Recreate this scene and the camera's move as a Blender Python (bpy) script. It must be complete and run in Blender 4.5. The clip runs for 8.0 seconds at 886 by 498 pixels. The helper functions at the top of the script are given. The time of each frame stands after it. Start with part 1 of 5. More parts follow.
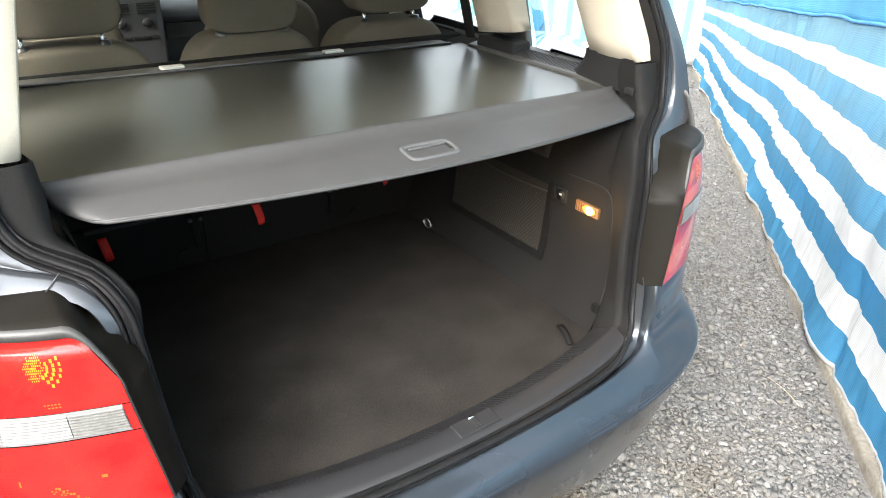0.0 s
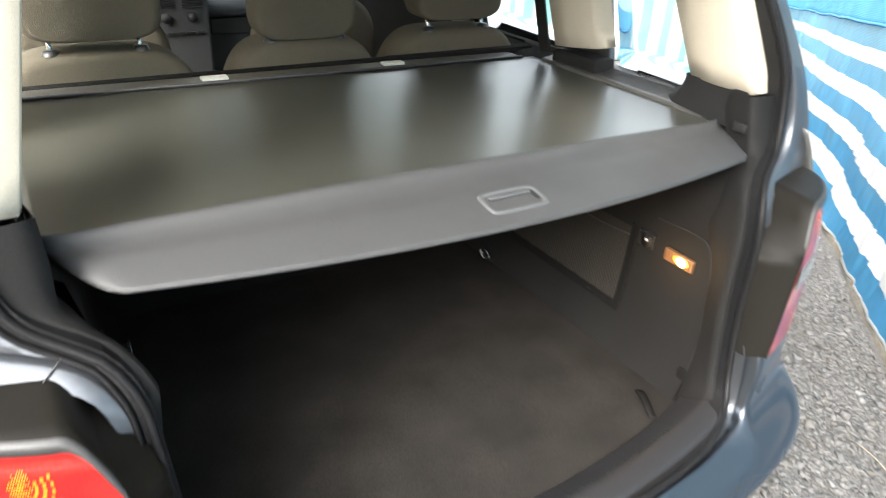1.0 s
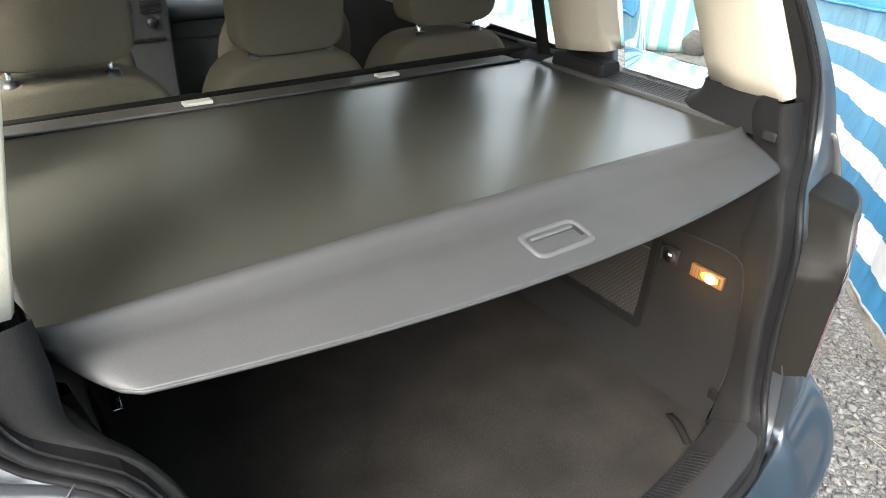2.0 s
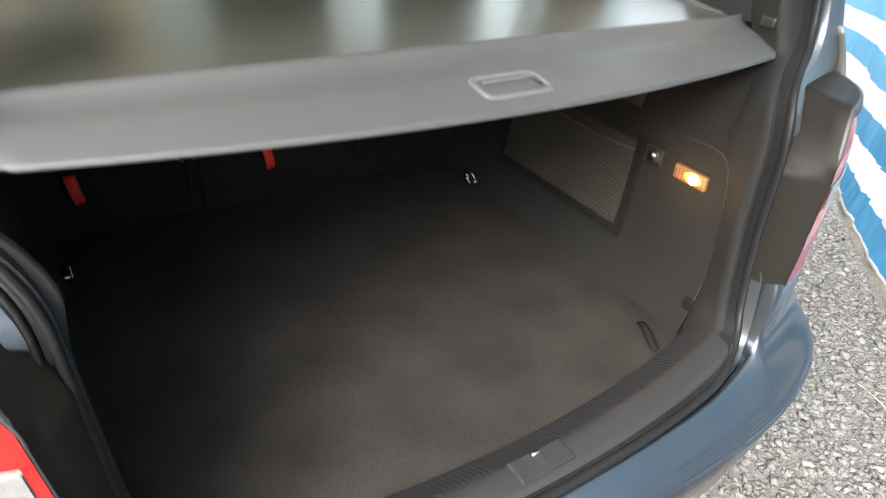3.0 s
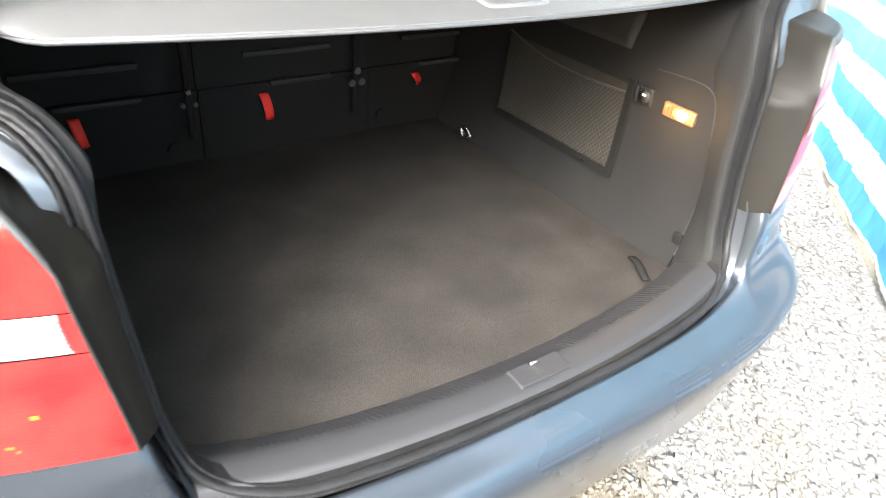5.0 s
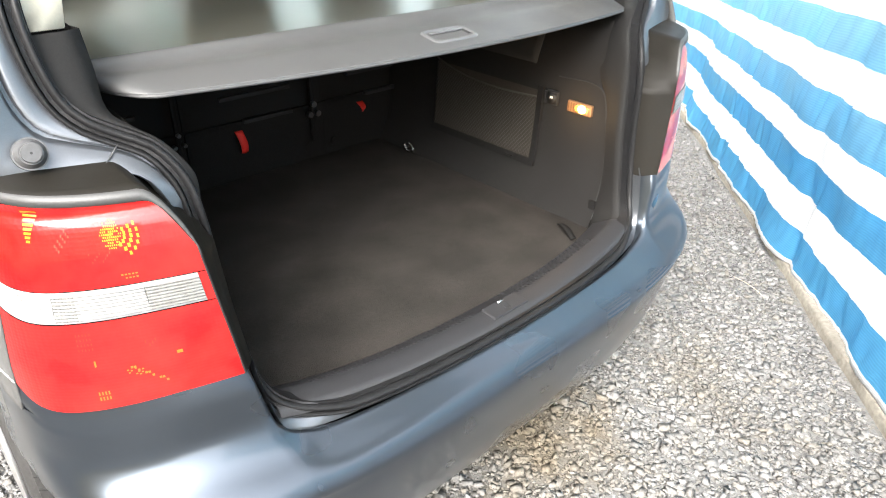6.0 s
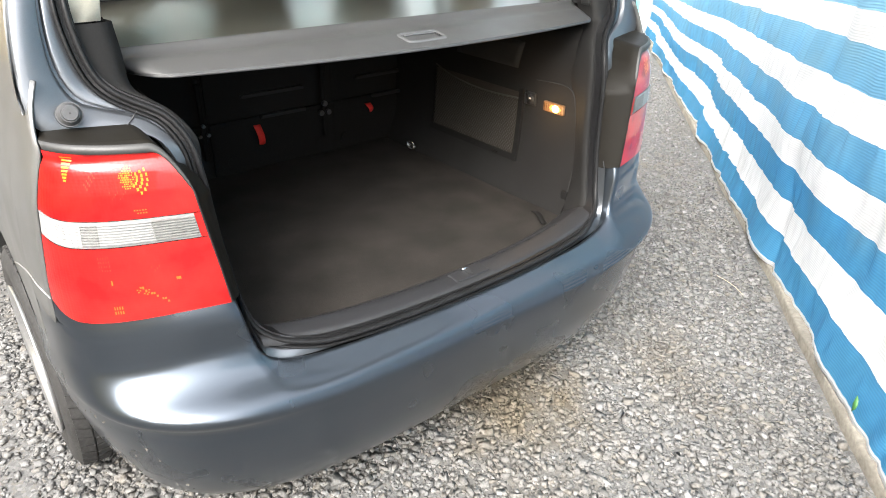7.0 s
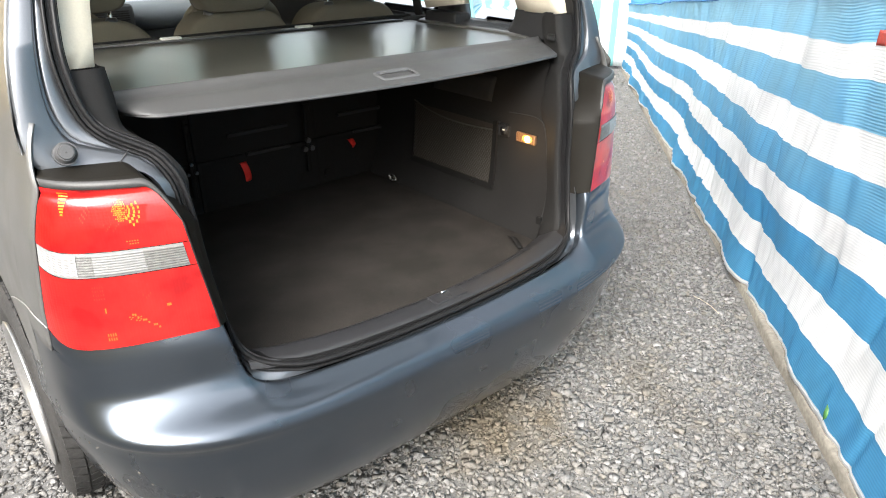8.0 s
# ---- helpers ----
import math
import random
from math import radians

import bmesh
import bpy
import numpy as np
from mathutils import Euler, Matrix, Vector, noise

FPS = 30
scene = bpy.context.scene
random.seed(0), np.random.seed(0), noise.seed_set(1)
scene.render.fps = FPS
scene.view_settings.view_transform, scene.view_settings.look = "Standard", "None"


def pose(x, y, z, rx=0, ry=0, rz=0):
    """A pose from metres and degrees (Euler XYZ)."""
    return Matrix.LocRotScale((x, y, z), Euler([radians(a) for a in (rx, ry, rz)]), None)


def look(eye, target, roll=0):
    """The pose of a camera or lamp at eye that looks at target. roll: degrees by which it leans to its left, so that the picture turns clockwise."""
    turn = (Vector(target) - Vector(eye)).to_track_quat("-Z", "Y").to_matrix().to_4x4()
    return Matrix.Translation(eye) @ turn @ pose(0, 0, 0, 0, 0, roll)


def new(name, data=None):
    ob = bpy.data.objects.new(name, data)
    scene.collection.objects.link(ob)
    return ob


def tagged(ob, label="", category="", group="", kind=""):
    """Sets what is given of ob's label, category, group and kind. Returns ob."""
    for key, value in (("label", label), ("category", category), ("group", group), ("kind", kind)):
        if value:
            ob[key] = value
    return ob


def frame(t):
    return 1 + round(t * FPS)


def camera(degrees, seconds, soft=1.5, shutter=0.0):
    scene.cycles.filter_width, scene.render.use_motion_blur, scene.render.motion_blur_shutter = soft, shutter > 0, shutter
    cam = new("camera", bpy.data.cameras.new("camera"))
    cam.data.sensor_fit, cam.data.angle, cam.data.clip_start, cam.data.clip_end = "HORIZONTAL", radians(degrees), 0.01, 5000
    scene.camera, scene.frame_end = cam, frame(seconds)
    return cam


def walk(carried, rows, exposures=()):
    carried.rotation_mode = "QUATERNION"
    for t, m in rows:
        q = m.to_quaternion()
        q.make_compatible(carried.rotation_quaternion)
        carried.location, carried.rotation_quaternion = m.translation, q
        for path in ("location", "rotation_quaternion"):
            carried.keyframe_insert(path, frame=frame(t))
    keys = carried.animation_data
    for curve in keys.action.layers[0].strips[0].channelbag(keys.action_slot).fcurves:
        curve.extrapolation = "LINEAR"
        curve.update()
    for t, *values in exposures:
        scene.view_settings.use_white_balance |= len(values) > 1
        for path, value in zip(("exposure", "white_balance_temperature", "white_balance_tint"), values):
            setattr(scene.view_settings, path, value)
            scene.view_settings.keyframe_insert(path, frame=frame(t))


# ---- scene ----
cam = camera(66.4, 8.0, soft=0.75, shutter=0.5)
PATH = [
    (0, (-0.738, -0.877, 1.596), (0.32, 0.547, 0.672), 2.3),
    (0.5, (-0.735, -0.806, 1.585), (0.323, 0.604, 0.641), 2.5),
    (1, (-0.659, -0.619, 1.599), (0.315, 0.85, 0.654), 3.7),
    (1.2, (-0.637, -0.565, 1.619), (0.318, 0.906, 0.659), 4.0),
    (2.3, (-0.686, -0.419, 1.626), (0.391, 0.942, 0.631), 2.4),
    (2.5, (-0.657, -0.452, 1.58), (0.404, 0.903, 0.561), 3.0),
    (3, (-0.588, -0.519, 1.446), (0.399, 0.853, 0.377), 5.4),
    (3.5, (-0.551, -0.506, 1.314), (0.421, 0.872, 0.238), 6.7),
    (4, (-0.543, -0.483, 1.272), (0.426, 0.882, 0.179), 7.3),
    (4.2, (-0.542, -0.492, 1.278), (0.426, 0.871, 0.18), 7.1),
    (5.3, (-0.772, -0.674, 1.385), (0.307, 0.638, 0.33), 3.8),
    (5.5, (-0.863, -0.724, 1.402), (0.317, 0.51, 0.361), 3.0),
    (6, (-0.968, -0.832, 1.442), (0.235, 0.424, 0.455), 1.6),
    (6.5, (-0.984, -1.023, 1.459), (0.178, 0.313, 0.529), 1.5),
    (7, (-1.016, -1.139, 1.454), (0.117, 0.217, 0.517), 1.5),
    (7.5, (-1.04, -1.201, 1.456), (0.116, 0.165, 0.564), 0.5),
    (8, (-1.048, -1.227, 1.468), (0.135, 0.148, 0.624), 0.2),
]
walk(cam, [(t, look(eye, target, roll)) for t, eye, target, roll in PATH],
     exposures=[(0.0, 2.55), (2.5, 2.48), (3.0, 2.65), (3.5, 3.2), (4.2, 3.9), (5.3, 3.75), (5.6, 3.35), (6.2, 2.78), (7.0, 2.5), (8.0, 2.33)])

# ---- daylight: bright overcast sky with one wide, weak sun ----
SUN_UP, SUN_ROUND = radians(41), radians(238)
world = bpy.data.worlds.new("overcast_sky")
scene.world = world
world.use_nodes = True
wn = world.node_tree.nodes
sky = wn.new("ShaderNodeTexSky")
sky.sky_type, sky.sun_disc = "NISHITA", False
sky.sun_elevation, sky.sun_rotation = SUN_UP, SUN_ROUND
sky.dust_density, sky.air_density = 4.0, 1.0
pale = wn.new("ShaderNodeHueSaturation")
pale.inputs["Saturation"].default_value = 0.27
world.node_tree.links.new(sky.outputs[0], pale.inputs["Color"])
world.node_tree.links.new(pale.outputs[0], wn["Background"].inputs["Color"])
wn["Background"].inputs["Strength"].default_value = 0.15
sun_data = bpy.data.lights.new("sun", "SUN")
sun_data.energy, sun_data.angle, sun_data.color = 1.25, radians(38), (1.0, 0.96, 0.9)
sun = new("sun", sun_data)
sun.matrix_world = look((4 * math.sin(SUN_ROUND) * math.cos(SUN_UP), 4 * math.cos(SUN_ROUND) * math.cos(SUN_UP), 4 * math.sin(SUN_UP)), (0, 0, 0))


# ---- materials ----
def nodes_of(name):
    m = bpy.data.materials.new(name)
    m.use_nodes = True
    nt = m.node_tree
    return m, nt, nt.nodes["Principled BSDF"]


def surface(name, colour, rough=0.6, metal=0.0, var=0.25, scale=60.0, bump=0.0, bump_scale=0.0, coat=0.0, spec=0.5, stain=0.0, stain_scale=4.0, trans=0.0, shine=0.08):
    """Two-scale procedural surface: fine grain and broad stains on the base colour, with relief."""
    m, nt, b = nodes_of(name)
    new_node, link = nt.nodes.new, nt.links.new
    co = new_node("ShaderNodeTexCoord")
    fine = new_node("ShaderNodeTexNoise")
    fine.inputs["Scale"].default_value, fine.inputs["Detail"].default_value = scale, 6
    broad = new_node("ShaderNodeTexNoise")
    broad.inputs["Scale"].default_value, broad.inputs["Detail"].default_value = stain_scale, 2.5
    for n in (fine, broad):
        link(co.outputs["Object"], n.inputs["Vector"])
    ramp = new_node("ShaderNodeMapRange")
    ramp.inputs["From Min"].default_value, ramp.inputs["From Max"].default_value = 0.3, 0.7
    ramp.inputs["To Min"].default_value, ramp.inputs["To Max"].default_value = 1 - var, 1 + var
    link(fine.outputs["Fac"], ramp.inputs["Value"])
    ramp2 = new_node("ShaderNodeMapRange")
    ramp2.inputs["From Min"].default_value, ramp2.inputs["From Max"].default_value = 0.25, 0.78
    ramp2.inputs["To Min"].default_value, ramp2.inputs["To Max"].default_value = 1 + stain * 0.4, 1 - stain
    link(broad.outputs["Fac"], ramp2.inputs["Value"])
    mul = new_node("ShaderNodeMath")
    mul.operation = "MULTIPLY"
    link(ramp.outputs[0], mul.inputs[0]), link(ramp2.outputs[0], mul.inputs[1])
    sc = new_node("ShaderNodeVectorMath")
    sc.operation = "SCALE"
    sc.inputs[0].default_value = colour
    link(mul.outputs[0], sc.inputs["Scale"])
    link(sc.outputs[0], b.inputs["Base Color"])
    rr = new_node("ShaderNodeMapRange")
    rr.inputs["From Min"].default_value, rr.inputs["From Max"].default_value = 0.15, 0.85
    rr.inputs["To Min"].default_value, rr.inputs["To Max"].default_value = max(rough - shine, 0.02), min(rough + shine, 1)
    link(broad.outputs["Fac"], rr.inputs["Value"])
    link(rr.outputs[0], b.inputs["Roughness"])
    b.inputs["Metallic"].default_value = metal
    b.inputs["Specular IOR Level"].default_value = spec
    b.inputs["Coat Weight"].default_value, b.inputs["Coat Roughness"].default_value = coat, 0.07
    b.inputs["Transmission Weight"].default_value = trans
    if bump:
        relief = new_node("ShaderNodeTexNoise")
        relief.inputs["Scale"].default_value, relief.inputs["Detail"].default_value = bump_scale or scale, 3
        link(co.outputs["Object"], relief.inputs["Vector"])
        bp = new_node("ShaderNodeBump")
        bp.inputs["Strength"].default_value, bp.inputs["Distance"].default_value = bump, 0.002
        link(relief.outputs["Fac"], bp.inputs["Height"])
        link(bp.outputs[0], b.inputs["Normal"])
    return m


SILL_PLASTIC = surface("sill_plastic", (0.019, 0.019, 0.0205), 0.5, 0, 0.15, 350, 0.15, 900, stain=0.15, spec=0.4)
RENDER = surface("ochre_render", (0.50, 0.36, 0.13), 0.9, 0, 0.15, 40, 0.6, 90, stain=0.3, stain_scale=1.5)
PAINT = surface("blue_grey_metallic_paint", (0.084, 0.099, 0.119), 0.28, 0.88, 0.05, 900, coat=0.5, stain=0.06, stain_scale=5, shine=0.03)
PAINT_DUSTY = surface("dusty_metallic_paint", (0.17, 0.17, 0.165), 0.42, 0.6, 0.08, 500, coat=0.35, stain=0.15, stain_scale=6)
# Body paint again, its base colour lightened for the sky the flange reflects
LIT_FLANGE_PAINT = surface("sky_lit_flange_paint", (0.132, 0.141, 0.154), 0.36, 0.78, 0.05, 600, coat=0.25, stain=0.10, stain_scale=5)
BUFFER_RUBBER = surface("grey_buffer_rubber", (0.055, 0.055, 0.056), 0.5, 0, 0.15, 200, 0.1, 400, stain=0.2, stain_scale=20)
# Lighter copy of the housing plastic paints the light on the lip's face
LIT_SURROUND = surface("lit_lens_surround", (0.042, 0.042, 0.041), 0.5, 0, 0.12, 300, 0.1, 700, stain=0.2, stain_scale=9)
BLACK_PLASTIC = surface("black_grained_plastic", (0.014, 0.014, 0.014), 0.48, 0, 0.2, 400, 0.25, 900, stain=0.2)
GREY_PLASTIC = surface("dark_grey_grained_plastic", (0.0195, 0.0195, 0.0203), 0.55, 0, 0.18, 350, 0.3, 900, stain=0.15, spec=0.18)
TRIM_PLASTIC = surface("matt_corner_trim_plastic", (0.0150, 0.0146, 0.0142), 0.66, 0, 0.18, 350, 0.25, 900, stain=0.15, spec=0.14)
LEDGE_PLASTIC = surface("pale_sheen_ledge_plastic", (0.062, 0.061, 0.058), 0.32, 0, 0.10, 350, 0.1, 900, stain=0.1, spec=0.6)
HANDLE_GREY = surface("moulded_handle_grey", (0.075, 0.076, 0.078), 0.42, 0, 0.08, 300, 0.05, 700)
CASSETTE = surface("grey_brown_cassette", (0.085, 0.078, 0.068), 0.55, 0, 0.12, 300, 0.15, 700, stain=0.15)
HOUSING = surface("dusty_lamp_housing_plastic", (0.0110, 0.0098, 0.0078), 0.50, 0, 0.1, 300, 0.05, 500, stain=0.2, stain_scale=9, spec=0.14)
RUBBER = surface("black_rubber_seal", (0.011, 0.011, 0.0115), 0.45, 0, 0.25, 150, 0.15, 300, stain=0.35, stain_scale=12, spec=0.18)
TYRE = surface("tyre_rubber", (0.028, 0.027, 0.026), 0.8, 0, 0.3, 120, 0.3, 300, stain=0.4, stain_scale=10)
CARPET = surface("boot_carpet", (0.0240, 0.0212, 0.0186), 0.95, 0, 0.26, 300, 0.7, 500, spec=0.15, stain=0.42, stain_scale=7)
LINING = surface("side_lining_felt", (0.0116, 0.0110, 0.0105), 0.9, 0, 0.3, 600, 0.6, 800, spec=0.2, stain=0.15)
VINYL = surface("cover_vinyl", (0.037, 0.037, 0.031), 0.29, 0, 0.10, 500, 0, 0, stain=0.05, stain_scale=3, shine=0.01, spec=1.0)
FLAP = surface("cover_flap_vinyl", (0.050, 0.0503, 0.0505), 0.5, 0, 0.12, 500, 0.2, 1200, stain=0.1, stain_scale=7)
BEIGE = surface("beige_pillar_trim", (0.57, 0.515, 0.41), 0.6, 0, 0.05, 300, 0.15, 700, stain=0.08)
SEAT_CLOTH = surface("grey_seat_cloth", (0.108, 0.095, 0.070), 0.92, 0, 0.14, 500, 0.6, 700, spec=0.2, stain=0.12)
SEAT_BACK = surface("seat_back_carpet", (0.0095, 0.0090, 0.0086), 0.9, 0, 0.3, 500, 0.5, 700, spec=0.2, stain=0.2)
BOOT_BLACK = surface("matt_black_fittings", (0.0085, 0.0081, 0.0078), 0.75, 0, 0.25, 200, 0.3, 500, spec=0.12)
DASH = surface("blue_grey_dashboard", (0.05, 0.06, 0.068), 0.6, 0, 0.1, 300, 0.2, 600)
CHROME = surface("bright_steel", (0.6, 0.6, 0.6), 0.22, 1.0, 0.05, 100)
HEADLINER = surface("light_headliner", (0.76, 0.64, 0.40), 0.95, 0, 0.1, 300, 0.3, 600)
RED_STRAP = surface("red_webbing", (0.62, 0.02, 0.012), 0.7, 0, 0.15, 400, 0.4, 600)
CLIP_WHITE = surface("pale_plastic_clip", (0.62, 0.60, 0.55), 0.5, 0, 0.05, 100)
CONCRETE = surface("dusty_concrete", (0.23, 0.21, 0.175), 0.95, 0, 0.2, 60, 0.8, 120, spec=0.2, stain=0.35, stain_scale=7)
ROCK = surface("dark_rock", (0.07, 0.065, 0.06), 0.9, 0, 0.3, 30, 0.8, 40, stain=0.3)
LEAF = surface("green_leaf", (0.05, 0.16, 0.04), 0.5, 0, 0.2, 60)
ALLOY = surface("silver_alloy", (0.5, 0.5, 0.5), 0.35, 0.8, 0.08, 100, stain=0.15)
DULL_STEEL = surface("dull_steel", (0.10, 0.10, 0.10), 0.45, 0.9, 0.1, 100)
SILVER_DIM = surface("ribbed_grey_lens", (0.19, 0.19, 0.182), 0.2, 0.2, 0.15, 90)
SILVER_LENS = surface("ribbed_clear_lens", (0.235, 0.235, 0.23), 0.2, 0.1, 0.05, 100)
# Amber and pale red stand for overexposed glints of the lens facets
AMBER_DIM = surface("dim_amber_glint", (0.60, 0.115, 0.012), 0.3, 0, 0.1, 100)
AMBER = surface("amber_glint", (0.66, 0.17, 0.012), 0.3, 0, 0.15, 100)
GLINT = surface("pale_red_glint", (0.62, 0.045, 0.030), 0.25, 0, 0.15, 100)
DRIED_MUD = surface("dried_mud", (0.12, 0.112, 0.098), 0.9, 0, 0.2, 90, spec=0.2)
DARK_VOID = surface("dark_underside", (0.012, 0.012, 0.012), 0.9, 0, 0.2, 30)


def glass(name, colour, rough=0.02, weight=1.0):
    m, nt, b = nodes_of(name)
    b.inputs["Base Color"].default_value = (*colour, 1)
    b.inputs["Roughness"].default_value = rough
    b.inputs["Transmission Weight"].default_value = weight
    b.inputs["IOR"].default_value = 1.45
    return m


GLASS = glass("window_glass", (0.93, 0.97, 0.95))
CLEAR_LENS = glass("clear_lamp_lens", (0.95, 0.95, 0.95), 0.05)


def red_lens():
    """Red moulded lens: facets and cloudy depth under a smooth clear face."""
    m, nt, b = nodes_of("red_lamp_lens")
    new_node, link = nt.nodes.new, nt.links.new
    co, ns, cell = new_node("ShaderNodeTexCoord"), new_node("ShaderNodeTexNoise"), new_node("ShaderNodeTexVoronoi")
    ns.inputs["Scale"].default_value, ns.inputs["Detail"].default_value = 17, 3
    cell.inputs["Scale"].default_value, cell.inputs["Randomness"].default_value = 170, 0.25
    for n in (ns, cell):
        link(co.outputs["Object"], n.inputs["Vector"])
    ramp = new_node("ShaderNodeValToRGB")
    el = ramp.color_ramp.elements
    el[0].position, el[0].color = 0.34, (0.24, 0.003, 0.004, 1)
    el[1].position, el[1].color = 0.70, (0.50, 0.013, 0.010, 1)
    el.new(0.42).color = (0.40, 0.006, 0.006, 1)
    link(ns.outputs["Fac"], ramp.inputs["Fac"])
    link(ramp.outputs["Color"], b.inputs["Base Color"])
    b.inputs["Roughness"].default_value = 0.32
    b.inputs["Specular IOR Level"].default_value = 0.3
    b.inputs["Coat Weight"].default_value, b.inputs["Coat Roughness"].default_value = 0.85, 0.04
    bp = new_node("ShaderNodeBump")
    bp.inputs["Strength"].default_value, bp.inputs["Distance"].default_value = 0.16, 0.002
    link(cell.outputs["Distance"], bp.inputs["Height"])
    link(bp.outputs[0], b.inputs["Normal"])
    return m


RED_LENS = red_lens()


def glowing(name, colour, strength):
    m, nt, b = nodes_of(name)
    b.inputs["Base Color"].default_value = (*colour, 1)
    b.inputs["Emission Color"].default_value = (*colour, 1)
    b.inputs["Emission Strength"].default_value = strength
    return m


BULB = glowing("lit_boot_bulb", (1.0, 0.60, 0.17), 3.4)
LAMP_BOWL = glowing("amber_lit_reflector", (1.0, 0.36, 0.04), 0.36)
LAMP_LENS = glowing("amber_lit_lamp_lens", (0.13, 0.066, 0.030), 0.03)


def tarp_material(name, bands, blue, white, glow=0.35, repeat=False, glare=0.0):
    """Woven sheeting: bands along v of the UV map, patchy sky glare painted into the upper blue, ribs of the weave,
    some light coming through.
    """
    m, nt, b = nodes_of(name)
    new_node, link = nt.nodes.new, nt.links.new
    uv = new_node("ShaderNodeUVMap")
    sep = new_node("ShaderNodeSeparateXYZ")
    link(uv.outputs[0], sep.inputs[0])
    ramp = new_node("ShaderNodeValToRGB")
    ramp.color_ramp.interpolation = "CONSTANT"
    el = ramp.color_ramp.elements
    el[0].position, el[0].color = 0.0, (0, 0, 0, 1)
    el.remove(el[1])
    for lo, hi in bands:
        el.new(lo / 1.5).color = (1, 1, 1, 1)
        el.new(hi / 1.5).color = (0, 0, 0, 1)
    wob = new_node("ShaderNodeTexNoise")
    wob.inputs["Scale"].default_value = 9
    link(uv.outputs[0], wob.inputs["Vector"])
    wm = new_node("ShaderNodeMath")
    wm.operation, wm.inputs[1].default_value = "MULTIPLY_ADD", 0.004
    link(wob.outputs["Fac"], wm.inputs[0]), link(sep.outputs["Y"], wm.inputs[2])
    if repeat:
        wrap = new_node("ShaderNodeMath")
        wrap.operation = "FRACT"
        link(wm.outputs[0], wrap.inputs[0]), link(wrap.outputs[0], ramp.inputs["Fac"])
    else:
        link(wm.outputs[0], ramp.inputs["Fac"])
    weave = new_node("ShaderNodeTexWave")
    weave.bands_direction = "Y"
    weave.inputs["Scale"].default_value, weave.inputs["Distortion"].default_value = 52.0, 0.5
    link(uv.outputs[0], weave.inputs["Vector"])
    noise_b = new_node("ShaderNodeTexNoise")
    noise_b.inputs["Scale"].default_value, noise_b.inputs["Detail"].default_value = 5, 5
    link(uv.outputs[0], noise_b.inputs["Vector"])
    mix = new_node("ShaderNodeMix")
    mix.data_type = "RGBA"
    mix.inputs["A"].default_value = (*white, 1)
    link(ramp.outputs["Color"], mix.inputs["Factor"])
    # Sky glare painted into the blue; worn weighs it by height and noise
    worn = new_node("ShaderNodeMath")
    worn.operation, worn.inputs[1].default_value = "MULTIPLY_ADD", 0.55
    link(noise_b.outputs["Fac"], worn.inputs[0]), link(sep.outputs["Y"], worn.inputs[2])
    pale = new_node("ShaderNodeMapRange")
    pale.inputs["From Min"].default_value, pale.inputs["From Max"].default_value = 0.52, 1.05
    pale.inputs["To Min"].default_value, pale.inputs["To Max"].default_value = 0.0, glare
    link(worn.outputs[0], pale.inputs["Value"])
    blue_mix = new_node("ShaderNodeMix")
    blue_mix.data_type = "RGBA"
    blue_mix.inputs["A"].default_value, blue_mix.inputs["B"].default_value = (*blue, 1), (0.52, 0.77, 0.85, 1)
    link(pale.outputs[0], blue_mix.inputs["Factor"]), link(blue_mix.outputs["Result"], mix.inputs["B"])
    dirt = new_node("ShaderNodeMapRange")
    dirt.inputs["From Min"].default_value, dirt.inputs["From Max"].default_value = 0.3, 0.75
    dirt.inputs["To Min"].default_value, dirt.inputs["To Max"].default_value = 1.05, 0.8
    link(noise_b.outputs["Fac"], dirt.inputs["Value"])
    rib = new_node("ShaderNodeMapRange")
    rib.inputs["To Min"].default_value, rib.inputs["To Max"].default_value = 0.91, 1.03
    link(weave.outputs["Fac"], rib.inputs["Value"])
    mm = new_node("ShaderNodeMath")
    mm.operation = "MULTIPLY"
    link(dirt.outputs[0], mm.inputs[0]), link(rib.outputs[0], mm.inputs[1])
    sc = new_node("ShaderNodeVectorMath")
    sc.operation = "SCALE"
    link(mix.outputs["Result"], sc.inputs[0]), link(mm.outputs[0], sc.inputs["Scale"])
    link(sc.outputs[0], b.inputs["Base Color"])
    b.inputs["Roughness"].default_value = 0.5
    bp = new_node("ShaderNodeBump")
    bp.inputs["Strength"].default_value, bp.inputs["Distance"].default_value = 0.45, 0.003
    link(weave.outputs["Fac"], bp.inputs["Height"])
    link(bp.outputs[0], b.inputs["Normal"])
    thin = new_node("ShaderNodeBsdfTranslucent")
    link(sc.outputs[0], thin.inputs["Color"])
    both = new_node("ShaderNodeMixShader")
    both.inputs["Fac"].default_value = glow
    link(b.outputs[0], both.inputs[1]), link(thin.outputs[0], both.inputs[2])
    link(both.outputs[0], nt.nodes["Material Output"].inputs["Surface"])
    return m


DIRT = (0.26, 0.05, 0.0)


